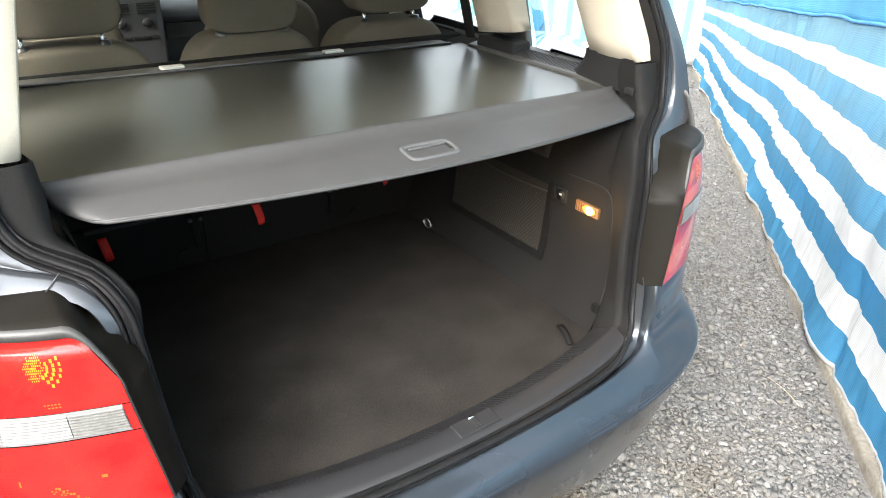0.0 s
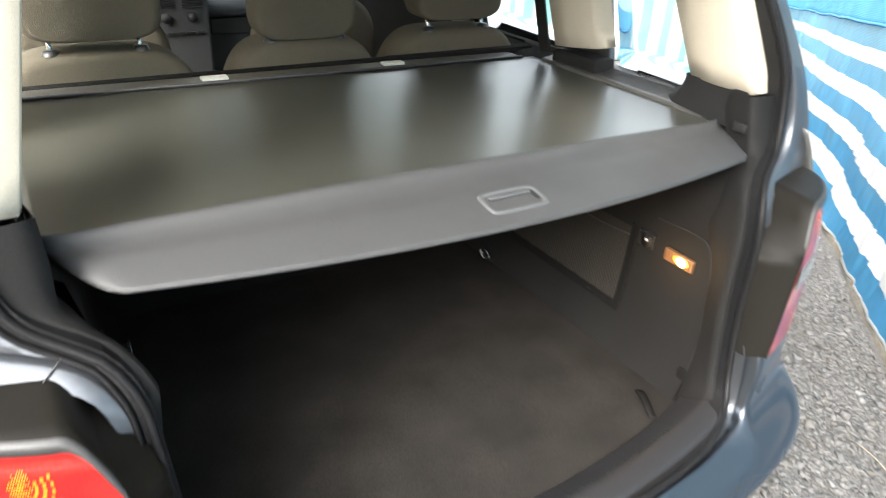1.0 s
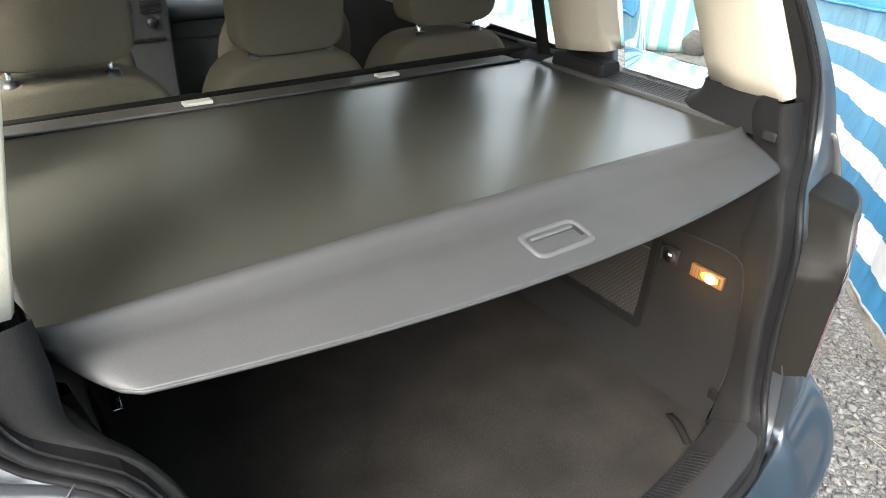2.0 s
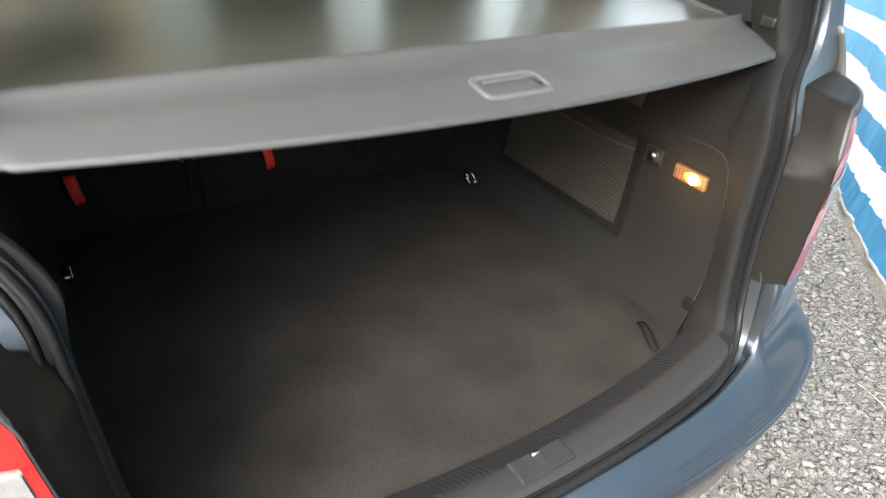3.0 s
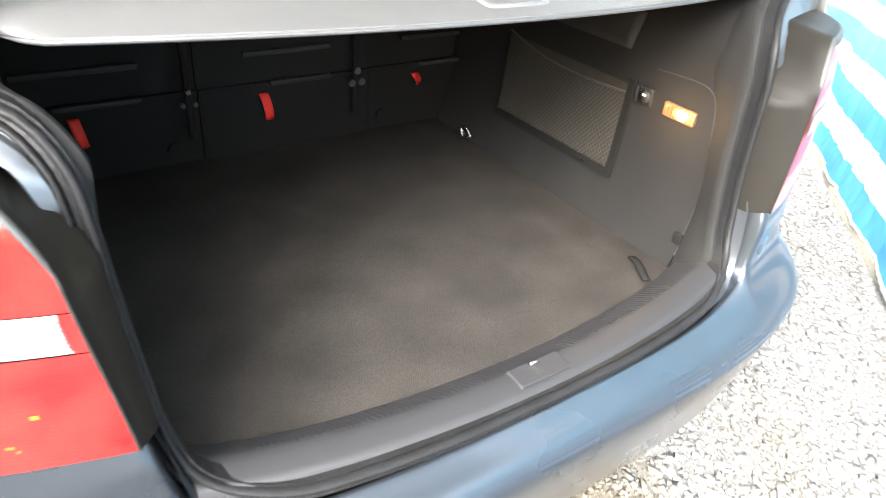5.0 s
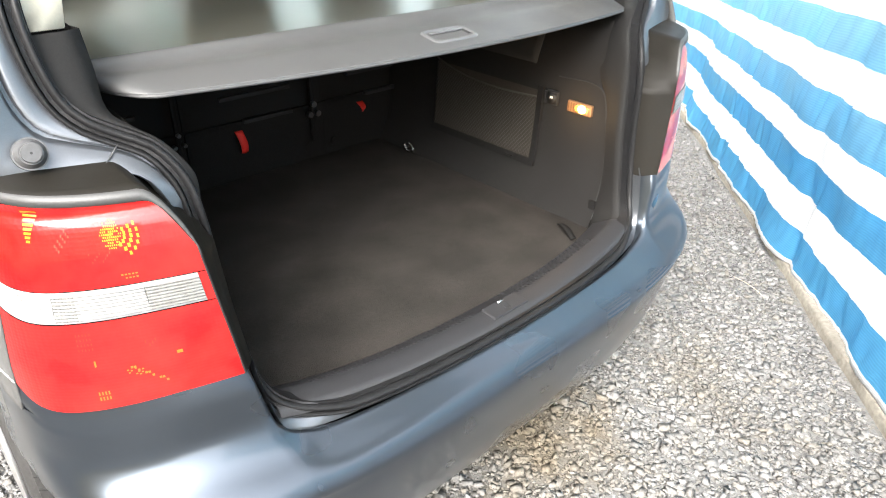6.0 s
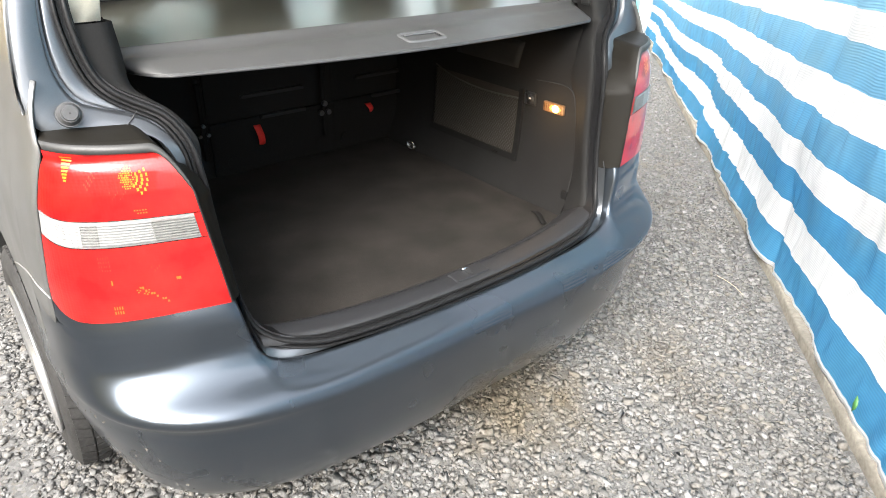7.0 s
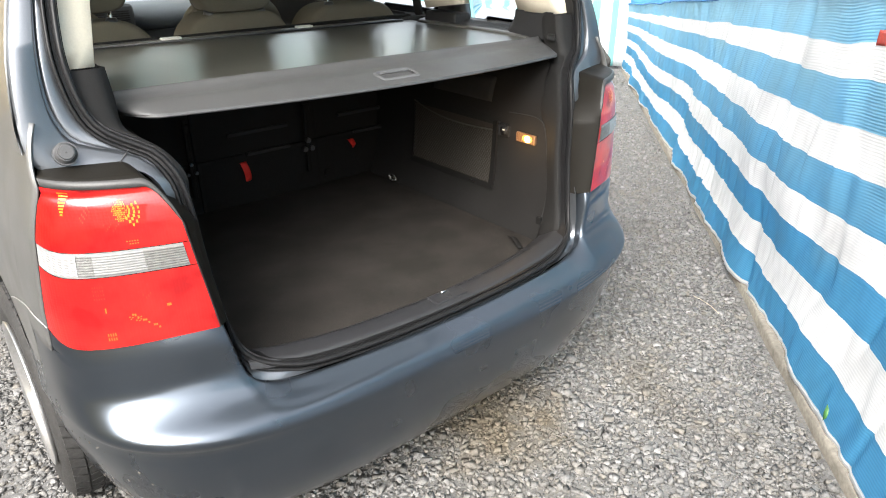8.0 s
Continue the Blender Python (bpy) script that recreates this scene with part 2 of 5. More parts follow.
def gravel_material(name, islands, level=1.0):
    m, nt, b = nodes_of(name)
    new_node, link = nt.nodes.new, nt.links.new
    co = new_node("ShaderNodeTexCoord")
    pick = new_node("ShaderNodeValToRGB")
    cols = [(0.0, (0.17, 0.168, 0.163)), (0.25, (0.235, 0.232, 0.226)), (0.6, (0.29, 0.286, 0.277)), (0.8, (0.255, 0.238, 0.212)), (0.95, (0.33, 0.326, 0.318)), (1.0, (0.43, 0.425, 0.415))]
    el = pick.color_ramp.elements
    el[0].position, el[0].color = cols[0][0], (*cols[0][1], 1)
    el[1].position, el[1].color = cols[-1][0], (*cols[-1][1], 1)
    for p, c in cols[1:-1]:
        el.new(p).color = (*c, 1)
    if islands:
        geo = new_node("ShaderNodeNewGeometry")
        link(geo.outputs["Random Per Island"], pick.inputs["Fac"])
    else:
        cell = new_node("ShaderNodeTexVoronoi")
        cell.inputs["Scale"].default_value = 105
        link(co.outputs["Object"], cell.inputs["Vector"])
        sepc = new_node("ShaderNodeSeparateColor")
        link(cell.outputs["Color"], sepc.inputs[0])
        link(sepc.outputs[0], pick.inputs["Fac"])
    fine = new_node("ShaderNodeTexNoise")
    fine.inputs["Scale"].default_value, fine.inputs["Detail"].default_value = 160, 5
    link(co.outputs["Object"], fine.inputs["Vector"])
    fr = new_node("ShaderNodeMapRange")
    fr.inputs["To Min"].default_value, fr.inputs["To Max"].default_value = 0.60 * level, 1.40 * level
    link(fine.outputs["Fac"], fr.inputs["Value"])
    dust = new_node("ShaderNodeTexNoise")
    dust.inputs["Scale"].default_value, dust.inputs["Detail"].default_value = 1.7, 4
    link(co.outputs["Object"], dust.inputs["Vector"])
    dr = new_node("ShaderNodeMapRange")
    dr.inputs["From Min"].default_value, dr.inputs["From Max"].default_value = 0.52, 0.75
    dr.inputs["To Max"].default_value = 0.35
    link(dust.outputs["Fac"], dr.inputs["Value"])
    mix = new_node("ShaderNodeMix")
    mix.data_type = "RGBA"
    mix.inputs["B"].default_value = (0.20, 0.165, 0.115, 1)
    # brown earth worn bare behind the bumper
    gap = new_node("ShaderNodeVectorMath")
    gap.operation = "DISTANCE"
    gap.inputs[1].default_value = DIRT
    link(co.outputs["Object"], gap.inputs[0])
    edge = new_node("ShaderNodeMath")
    edge.operation, edge.inputs[1].default_value = "MULTIPLY_ADD", -0.55
    soil = new_node("ShaderNodeTexNoise")
    soil.inputs["Scale"].default_value, soil.inputs["Detail"].default_value = 7, 5
    link(co.outputs["Object"], soil.inputs["Vector"])
    link(soil.outputs["Fac"], edge.inputs[0]), link(gap.outputs["Value"], edge.inputs[2])
    worn = new_node("ShaderNodeMapRange")
    worn.inputs["From Min"].default_value, worn.inputs["From Max"].default_value = -0.20, 0.06
    worn.inputs["To Min"].default_value, worn.inputs["To Max"].default_value = 0.85, 0.0
    link(edge.outputs[0], worn.inputs["Value"])
    most = new_node("ShaderNodeMath")
    most.operation = "MAXIMUM"
    link(worn.outputs[0], most.inputs[0]), link(dr.outputs[0], most.inputs[1])
    link(most.outputs[0], mix.inputs["Factor"]), link(pick.outputs["Color"], mix.inputs["A"])
    sc = new_node("ShaderNodeVectorMath")
    sc.operation = "SCALE"
    link(mix.outputs["Result"], sc.inputs[0]), link(fr.outputs[0], sc.inputs["Scale"])
    link(sc.outputs[0], b.inputs["Base Color"])
    b.inputs["Roughness"].default_value = 0.9
    b.inputs["Specular IOR Level"].default_value = 0.25
    bp = new_node("ShaderNodeBump")
    bp.inputs["Strength"].default_value, bp.inputs["Distance"].default_value = 0.5, 0.004
    link(fine.outputs["Fac"], bp.inputs["Height"])
    link(bp.outputs[0], b.inputs["Normal"])
    return m


GRAVEL_GROUND = gravel_material("fine_gravel_ground", False, 0.52)
GRAVEL_STONE = gravel_material("crushed_stone", True, 0.63)
TARP = tarp_material("striped_sheeting", [(0.018, 0.152), (0.297, 0.437), (0.560, 0.700), (0.832, 0.962), (1.065, 1.30)], (0.115, 0.405, 0.625), (0.87, 0.87, 0.865), 0.54, glare=0.62)


# ---- mesh helpers ----
def mesh_object(name, verts, faces, material, parent=None, label="", smooth=True, uvs=None):
    """One mesh object from vertices and faces, under a thing or a part."""
    me = bpy.data.meshes.new(name)
    me.from_pydata([tuple(v) for v in verts], [], [tuple(f) for f in faces])
    if uvs is not None:
        layer = me.uv_layers.new(name="UVMap")
        for loop in me.loops:
            layer.data[loop.index].uv = uvs[loop.vertex_index]
    me.materials.append(material)
    if smooth:
        me.shade_smooth()
    me.validate()
    ob = new(name, me)
    if parent is not None:
        ob.parent = parent
    return tagged(ob, label)


def part(name, bm, material, parent, label="", smooth=False):
    """Links a bmesh as one mesh object under a thing or a part."""
    me = bpy.data.meshes.new(name)
    bmesh.ops.recalc_face_normals(bm, faces=bm.faces[:])
    bm.to_mesh(me)
    bm.free()
    me.materials.append(material)
    if smooth:
        me.shade_smooth()
    ob = new(name, me)
    if parent is not None:
        ob.parent = parent
    return tagged(ob, label)


def thing(name, label, category, group="", kind=""):
    return tagged(new(name), label, category, group, kind)


def edge_soft(ob, degrees=35):
    ob.data.set_sharp_from_angle(angle=radians(degrees))
    return ob


def thick(ob, depth, offset=0.0):
    m = ob.modifiers.new("thickness", "SOLIDIFY")
    m.thickness, m.offset = depth, offset
    return ob


def grid(rows, loop=False):
    """Vertices and quads of rows of equally many points; loop closes each row."""
    n = len(rows[0])
    verts = [p for row in rows for p in row]
    faces = []
    for i in range(len(rows) - 1):
        for j in range(n if loop else n - 1):
            k = (j + 1) % n
            faces.append((i * n + j, i * n + k, (i + 1) * n + k, (i + 1) * n + j))
    return verts, faces


def box(bm, size, at=(0, 0, 0), bevel=0.0, turn=None, taper=1.0, segments=2):
    """A bevelled block in a bmesh; taper narrows its top."""
    made = bmesh.ops.create_cube(bm, size=1.0)["verts"]
    for v in made:
        k = taper if v.co.z > 0 else 1.0
        v.co = Vector((v.co.x * size[0] * k, v.co.y * size[1] * k, v.co.z * size[2]))
    if bevel:
        edges = {e for v in made for e in v.link_edges}
        got = bmesh.ops.bevel(bm, geom=list(edges), offset=bevel, segments=segments, affect="EDGES", profile=0.6)
        made = list({v for f in got["faces"] for v in f.verts} | {v for v in made if v.is_valid})
    m = Matrix.Translation(at) @ (turn if turn else Matrix.Identity(4))
    for v in made:
        v.co = m @ v.co
    return bm


def rod(bm, a, b, radius, sides=10, radius_b=None):
    """A capped rod from a to b."""
    a, b = Vector(a), Vector(b)
    d = b - a
    m = Matrix.Translation((a + b) / 2) @ d.to_track_quat("Z", "Y").to_matrix().to_4x4()
    bmesh.ops.create_cone(bm, cap_ends=True, segments=sides, radius1=radius, radius2=radius if radius_b is None else radius_b, depth=d.length, matrix=m)
    return bm


def smooth_line(points, count):
    """Catmull-Rom through the points, evenly spaced along its length."""
    p = np.array(points, float)
    ext = np.vstack([2 * p[0] - p[1], p, 2 * p[-1] - p[-2]])
    out = []
    for i in range(1, len(ext) - 2):
        a, b, c, d = ext[i - 1], ext[i], ext[i + 1], ext[i + 2]
        for t in np.linspace(0, 1, 16, endpoint=False):
            out.append(0.5 * (2 * b + (c - a) * t + (2 * a - 5 * b + 4 * c - d) * t * t + (3 * b - a - 3 * c + d) * t ** 3))
    out.append(ext[-2])
    out = np.array(out)
    run = np.concatenate([[0], np.cumsum(np.linalg.norm(np.diff(out, axis=0), axis=1))])
    want = np.linspace(0, run[-1], count)
    return np.stack([np.interp(want, run, out[:, k]) for k in range(out.shape[1])], 1)


def sweep(points, profile, closed_path=False):
    """Rings along a path; profile in (across, y), across being square to the path in the x-z plane."""
    p = np.array(points)
    t = np.gradient(p, axis=0)
    rows = []
    for q, d in zip(p, t):
        n = np.array((d[2], 0, -d[0]))
        n /= np.linalg.norm(n) + 1e-9
        rows.append([tuple(q + n * a + np.array((0, b, 0))) for a, b in profile])
    return rows


def mirrored(rows, side):
    return [[(side * x, y, z) for x, y, z in row] for row in rows]


# ---- ground: one gravel sheet to the horizon ----
GROUND_XS = sorted(set(np.round(np.concatenate([np.linspace(-2, 6, 81), [-1500, -300, -60, -15, -6, 10, 25, 80, 300, 1500]]), 3)))
GROUND_YS = sorted(set(np.round(np.concatenate([np.linspace(-2, 6, 81), [-1500, -300, -60, -15, -6, 10, 25, 80, 300, 1500]]), 3)))


def ground_height(x, y):
    if abs(x) > 8 or abs(y) > 8:
        return -0.01
    return 0.012 * noise.noise((x * 0.9, y * 0.9, 2.0)) + 0.005 * noise.noise((x * 4, y * 4, 7.0)) - 0.01


gv, gf = grid([[(x, y, ground_height(x, y)) for x in GROUND_XS] for y in GROUND_YS])
tagged(mesh_object("ground", gv, gf, GRAVEL_GROUND), "yard ground of grey crushed gravel with brown dusty patches", "ground", kind="structure")

# ---- sheeting fence: foot line, its direction and the way across it ----
FOOT = np.array((0.756, -0.905, 0.0))
ALONG = np.array((0.7518, 0.6594, 0.0))
ACROSS = np.array((0.6594, -0.7518, 0.0))
FENCE_END = 6.95


def fence_height(s):
    return max(1.15 - 0.08 * s, 0.55)


def fence_point(s, v):
    """Place on the hanging sheet at s metres along and nominal height v, with its folds."""
    fold = 0.030 * math.sin(2.1 * s + 2.2 * v + 1.4 * noise.noise((s * 0.5, v * 0.6, 0)))
    fold += 0.032 * noise.noise((s * 1.3, v * 1.6, 4.2)) + 0.013 * noise.noise((s * 4.5, v * 2.2, 9.1))
    crease = 0.015 * max(0.0, 1 - abs(((s * 1.9 + 0.25 * v + 0.5 * noise.noise((s * 0.7, v, 3))) % 1.0) - 0.5) * 9) * (0.6 + noise.noise((s * 2, v * 3, 6)))
    fine = ((s * 4.3 + 0.9 * v + 0.8 * noise.noise((s * 1.1, v * 1.7, 14))) % 1.0) - 0.5
    crease += 0.011 * max(0.0, 1 - abs(fine) * 11) * max(0.0, 0.35 + 1.6 * noise.noise((s * 2.6, v * 2.2, 17))) * (1.15 - 0.6 * v)
    low = max(0.0, 0.25 - v) / 0.25
    out = fold * (0.35 + 0.65 * min(1, v / 0.5)) + crease + low * (0.012 * math.sin(7.0 * s + 0.8) + 0.030 * noise.noise((s * 3.1, 8.8, 0)))
    sag = 0.018 * noise.noise((s * 1.8, 3.3, 0)) + 0.006 * noise.noise((s * 5, 1.3, v))
    z = 0.03 + (v + sag * (0.3 + v)) * fence_height(s) * 0.985
    out += 0.009 * noise.noise((s * 11 + v * 4, v * 4.5, 31.0)) + 0.0045 * noise.noise((s * 24, v * 11 + s * 6, 37.0))
    return FOOT + ALONG * s + ACROSS * (out + 0.034 - 0.022 * low) + np.array((0, 0, z))


def sheet_rows(s0, s1, v0, v1, ns, nv, where):
    rows, uvs = [], []
    for v in np.linspace(v0, v1, nv):
        rows.append([tuple(where(s, v)) for s in np.linspace(s0, s1, ns)])
        uvs += [(s / 1.5, v / 1.5) for s in np.linspace(s0, s1, ns)]
    return rows, uvs


fence = thing("tarpaulin_fence", "blue and white striped plastic sheeting fence hanging in soft folds", "fence")
rows, uvs = sheet_rows(-2.6, FENCE_END, 0.0, 1.205, 760, 84, fence_point)
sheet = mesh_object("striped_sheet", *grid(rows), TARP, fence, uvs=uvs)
thick(sheet, 0.0015)
hem = [fence_point(s, 1.205) for s in np.linspace(-2.6, FENCE_END, 200)]
hem_rows = []
for p in hem:
    hem_rows.append([tuple(p + ACROSS * (0.009 * math.cos(a)) + np.array((0, 0, 0.009 * math.sin(a)))) for a in np.linspace(0, 2 * math.pi, 9)[:-1]])
TARP_CORD = surface("blue_hem_cord", (0.05, 0.22, 0.5), 0.6, 0, 0.2, 80)
mesh_object("hem_cord", *grid(hem_rows, True), TARP_CORD, fence, "rolled blue hem")
tag_rows, _ = sheet_rows(0.58, 0.655, 1.055, 1.095, 6, 5, lambda s, v: fence_point(s, v) - ACROSS * 0.006)
TAG_RED = surface("faded_red_tag", (0.55, 0.05, 0.03), 0.6, 0, 0.2, 60)
thick(mesh_object("tag", *grid(tag_rows), TAG_RED, fence, "small red tag near the hem"), 0.001)
PALE = tarp_material("pale_blue_sheeting", [(0.0, 0.16), (0.45, 0.56), (0.8, 0.92)], (0.20, 0.56, 0.78), (0.62, 0.82, 0.90), 0.5)


def upper_point(s, v):
    p = fence_point(s, 1.2)
    return p + np.array((0, 0, v - 0.03)) + ACROSS * (0.03 + 0.05 * noise.noise((s * 1.1, v * 1.5, 21.0)))


rows, uvs = sheet_rows(-2.6, FENCE_END, 0.0, 1.15, 160, 20, upper_point)
thick(mesh_object("upper_sheet", *grid(rows), PALE, fence, "pale cyan upper sheet", uvs=uvs), 0.0015)

# the farther sheet stands square to the first, with upright stripes
CORNER = FOOT + ALONG * FENCE_END
BACK = np.array((-0.6594, 0.7518, 0.0))


def back_point(s, v):
    out = 0.05 * math.sin(7.0 * s) * (0.4 + 0.6 * noise.noise((s * 0.8, v * 0.3, 2))) + 0.05 * noise.noise((s * 1.5, v, 8))
    return CORNER + BACK * s + ALONG * out + np.array((0, 0, 0.02 + v + 0.03 * noise.noise((s * 2.0, 0.5, 3))))


rows, uv0 = sheet_rows(-0.15, 7.0, 0.0, 2.3, 240, 24, back_point)
uvs = [(v * 0.6, u * 0.51) for u, v in uv0]
FAR_TARP = tarp_material("turquoise_striped_sheeting", [(0.05 + 0.107 * i, 0.085 + 0.107 * i + 0.012 * (i % 3)) for i in range(13)], (0.27, 0.60, 0.61), (0.72, 0.75, 0.74), 0.5, True)
far_fence = thing("far_tarpaulin_fence", "pale turquoise and white sheeting fence with upright stripes", "fence")
thick(mesh_object("striped_sheet", *grid(rows), FAR_TARP, far_fence, uvs=uvs), 0.0015)

# low concrete strip along the foot of the fence
kerb_rows = []
for s in np.linspace(-2.6, FENCE_END + 0.1, 120):
    w = -0.010 + 0.014 * noise.noise((s * 2.0, 0, 5))
    h = 0.032 + 0.006 * noise.noise((s * 3.0, 4, 5))
    base = FOOT + ALONG * s
    prof = [(-w, -0.03), (-w, h - 0.008), (-w + 0.008, h), (0.10, h + 0.004), (0.11, -0.03)]
    kerb_rows.append([tuple(base + ACROSS * a + np.array((0, 0, b + 0.004 * noise.noise((s * 9, a * 30, 1))))) for a, b in prof])
tagged(mesh_object("kerb", *grid(kerb_rows), CONCRETE), "low weathered concrete strip under the striped sheeting", "kerb", kind="structure")

# unseen plain rendered wall, added on the far side of the yard for reflections and shade
wall_rows = []
for y in np.linspace(-9, 12, 60):
    x0 = -4.6 + 0.01 * noise.noise((y, 0, 0))
    wall_rows.append([(x0 + 0.10, y, -0.05), (x0 + 0.10, y, 2.38), (x0 + 0.13, y, 2.40), (x0 + 0.13, y, 2.46), (x0 - 0.13, y, 2.46), (x0 - 0.13, y, 2.40), (x0 - 0.10, y, 2.38), (x0 - 0.10, y, -0.05)])
tagged(mesh_object("added_wall_west", *grid(wall_rows), RENDER, smooth=False), "unseen plain ochre rendered wall with a coping, added for reflections and shade", "wall", kind="structure")

# a second unseen wall, added ahead of the car for warm reflections in the cover
wall_rows = []
for x in np.linspace(-4.5, 1.2, 24):
    y0 = 9.3 + 0.01 * noise.noise((x, 3, 0))
    wall_rows.append([(x, y0 - 0.10, -0.05), (x, y0 - 0.10, 5.48), (x, y0 - 0.13, 5.50), (x, y0 - 0.13, 5.58), (x, y0 + 0.13, 5.58), (x, y0 + 0.13, 5.50), (x, y0 + 0.10, 5.48), (x, y0 + 0.10, -0.05)])
tagged(mesh_object("added_wall_north", *grid(wall_rows), RENDER, smooth=False), "unseen plain ochre rendered wall added ahead for warm reflections", "wall", kind="structure")


# ---- the car: x across, y forward from the tail lamps, z up ----
car = thing("car", "dark blue-grey metallic people carrier with its boot open, on gravel", "car")


def along(table, z):
    return float(np.interp(z, [a for a, _ in table], [b for _, b in table]))


BODY_REAR = [(0.2, -0.080), (0.98, -0.080), (1.02, -0.074), (1.05, -0.060), (1.09, -0.02), (1.16, 0.06), (1.25, 0.12), (1.6, 0.33)]
BODY_SQUARE = [(0.2, 12.0), (1.03, 12.0), (1.12, 8.0), (1.2, 8.0)]
BODY_SWEEP = [(0.2, 0.155), (1.04, 0.155), (1.12, 0.0)]
EASE = [(z, (lambda k: k * k * (3 - 2 * k))(min(1.0, max(0.0, (z - 0.475) / 0.150)))) for z in np.linspace(0.46, 0.64, 46)]
BUMPER_SQUARE = [(z, 4.0 + 8.0 * k) for z, k in EASE]
BUMPER_SWEEP = [(z, 0.155 * k) for z, k in EASE]
BODY_WIDE = [(0.2, 0.86), (0.4, 0.895), (0.6, 0.905), (0.8, 0.90), (0.95, 0.888), (1.05, 0.868), (1.2, 0.835), (1.4, 0.77), (1.6, 0.66)]
BUMPER_REAR = [(0.2, -0.055), (0.26, -0.088), (0.33, -0.113), (0.40, -0.130), (0.44, -0.1395), (0.475, -0.1455), (0.495, -0.1465), (0.505, -0.1450), (0.514, -0.1415), (0.522, -0.1370), (0.531, -0.1290), (0.541, -0.1180), (0.550, -0.1070), (0.558, -0.0980), (0.566, -0.0915), (0.576, -0.0860), (0.590, -0.0820), (0.61, -0.080), (0.73, -0.080)]
BUMPER_WIDE = [(0.2, 0.845), (0.3, 0.880), (0.42, 0.908), (0.5, 0.915), (0.55, 0.908), (0.62, 0.904), (0.73, 0.902)]
BUMPER_REAR = [tuple(p) for p in smooth_line(BUMPER_REAR, 200)]
SIDE_Y = 0.7


def plan(rear, wide, z, shift=0.0):
    """The plan curve of the tail at height z as (x, y) from the middle to the side."""
    yr, w = along(rear, z) + shift, along(wide, z) - shift
    u = np.linspace(0, 1, 130) ** 2.4 * (math.pi / 4)
    a = np.concatenate([u, (math.pi / 2 - u)[::-1][1:]])
    body = rear is BODY_REAR
    e = 2 / along(BODY_SQUARE if body else BUMPER_SQUARE, z)
    sweep_in = along(BODY_SWEEP if body else BUMPER_SWEEP, z)
    x = w * np.sin(a) ** e
    y = SIDE_Y - (SIDE_Y - yr - sweep_in * (x / w) ** 2) * np.maximum(np.cos(a), 0) ** e
    return x, y


def tail_x(rear, wide, z, x, shift=0.0):
    px, py = plan(rear, wide, z, shift)
    return (x, float(np.interp(x, px, py)), z)


def tail_y(rear, wide, z, y, shift=0.0):
    px, py = plan(rear, wide, z, shift)
    return (float(np.interp(y, py, px)), y, z)


def tail_run(rear, wide, z, start, end, count, shift=0.0):
    """Points along the plan curve from x = start to y = end."""
    px, py = plan(rear, wide, z, shift)
    xs = [start] + [v for v in px if v > start]
    p = [(x, float(np.interp(x, px, py))) for x in xs]
    p = [q for q in p if q[1] < end]
    p.append((float(np.interp(end, py, px)), end))
    p = np.array(p)
    run = np.concatenate([[0], np.cumsum(np.hypot(*np.diff(p, axis=0).T))])
    want = np.linspace(0, run[-1], count)
    return [(float(np.interp(w, run, p[:, 0])), float(np.interp(w, run, p[:, 1])), z) for w in want]


# bumper: one skin with the low lip, the step below the boot, and two raised ears
ARCH_Y, ARCH_Z, ARCH_R = 0.70, 0.335, 0.360
bv, bf = [], []


def add_rows(rows, flip=False):
    verts, faces = grid(rows)
    k = len(bv)
    bv.extend(verts)
    bf.extend([tuple(k + i for i in (f[::-1] if flip else f)) for f in faces])


def arch_back(z):
    d = ARCH_R ** 2 - (z - ARCH_Z) ** 2
    return ARCH_Y - math.sqrt(d) if d > 0 else ARCH_Y


LEDGE_Z = 0.522
def ear_edge(z):
    return float(np.interp(z, [0.522, 0.56, 0.587, 0.626, 0.681, 0.73], [0.558, 0.566, 0.577, 0.588, 0.600, 0.609]))


def light_bottom(x, y):
    """Height of the lower edge of the tail lamp along the corner."""
    dip = 0.005 * min(1.0, max(0.0, (x - 0.70) / 0.14))
    return 0.728 - dip + 0.032 * min(1.0, max(0.0, (y - 0.095) / 0.07)) ** 2


FILLET = [0.522, 0.529, 0.536, 0.543, 0.550, 0.557, 0.565, 0.575, 0.586, 0.600]
EAR_Z = FILLET + list(np.linspace(0.60, 0.73, 13)[1:])
ears = []
for z0 in EAR_Z:
    k = (z0 - LEDGE_Z) / (0.73 - LEDGE_Z)
    row = tail_run(BUMPER_REAR, BUMPER_WIDE, z0, ear_edge(z0), arch_back(z0) - 0.004 if z0 < 0.69 else 0.46, 44)
    ears.append([(x, y + 0.010 * max(0.0, (k - 0.80) / 0.20) ** 1.5, LEDGE_Z + (light_bottom(x, y) - LEDGE_Z) * k) for x, y, z in row])
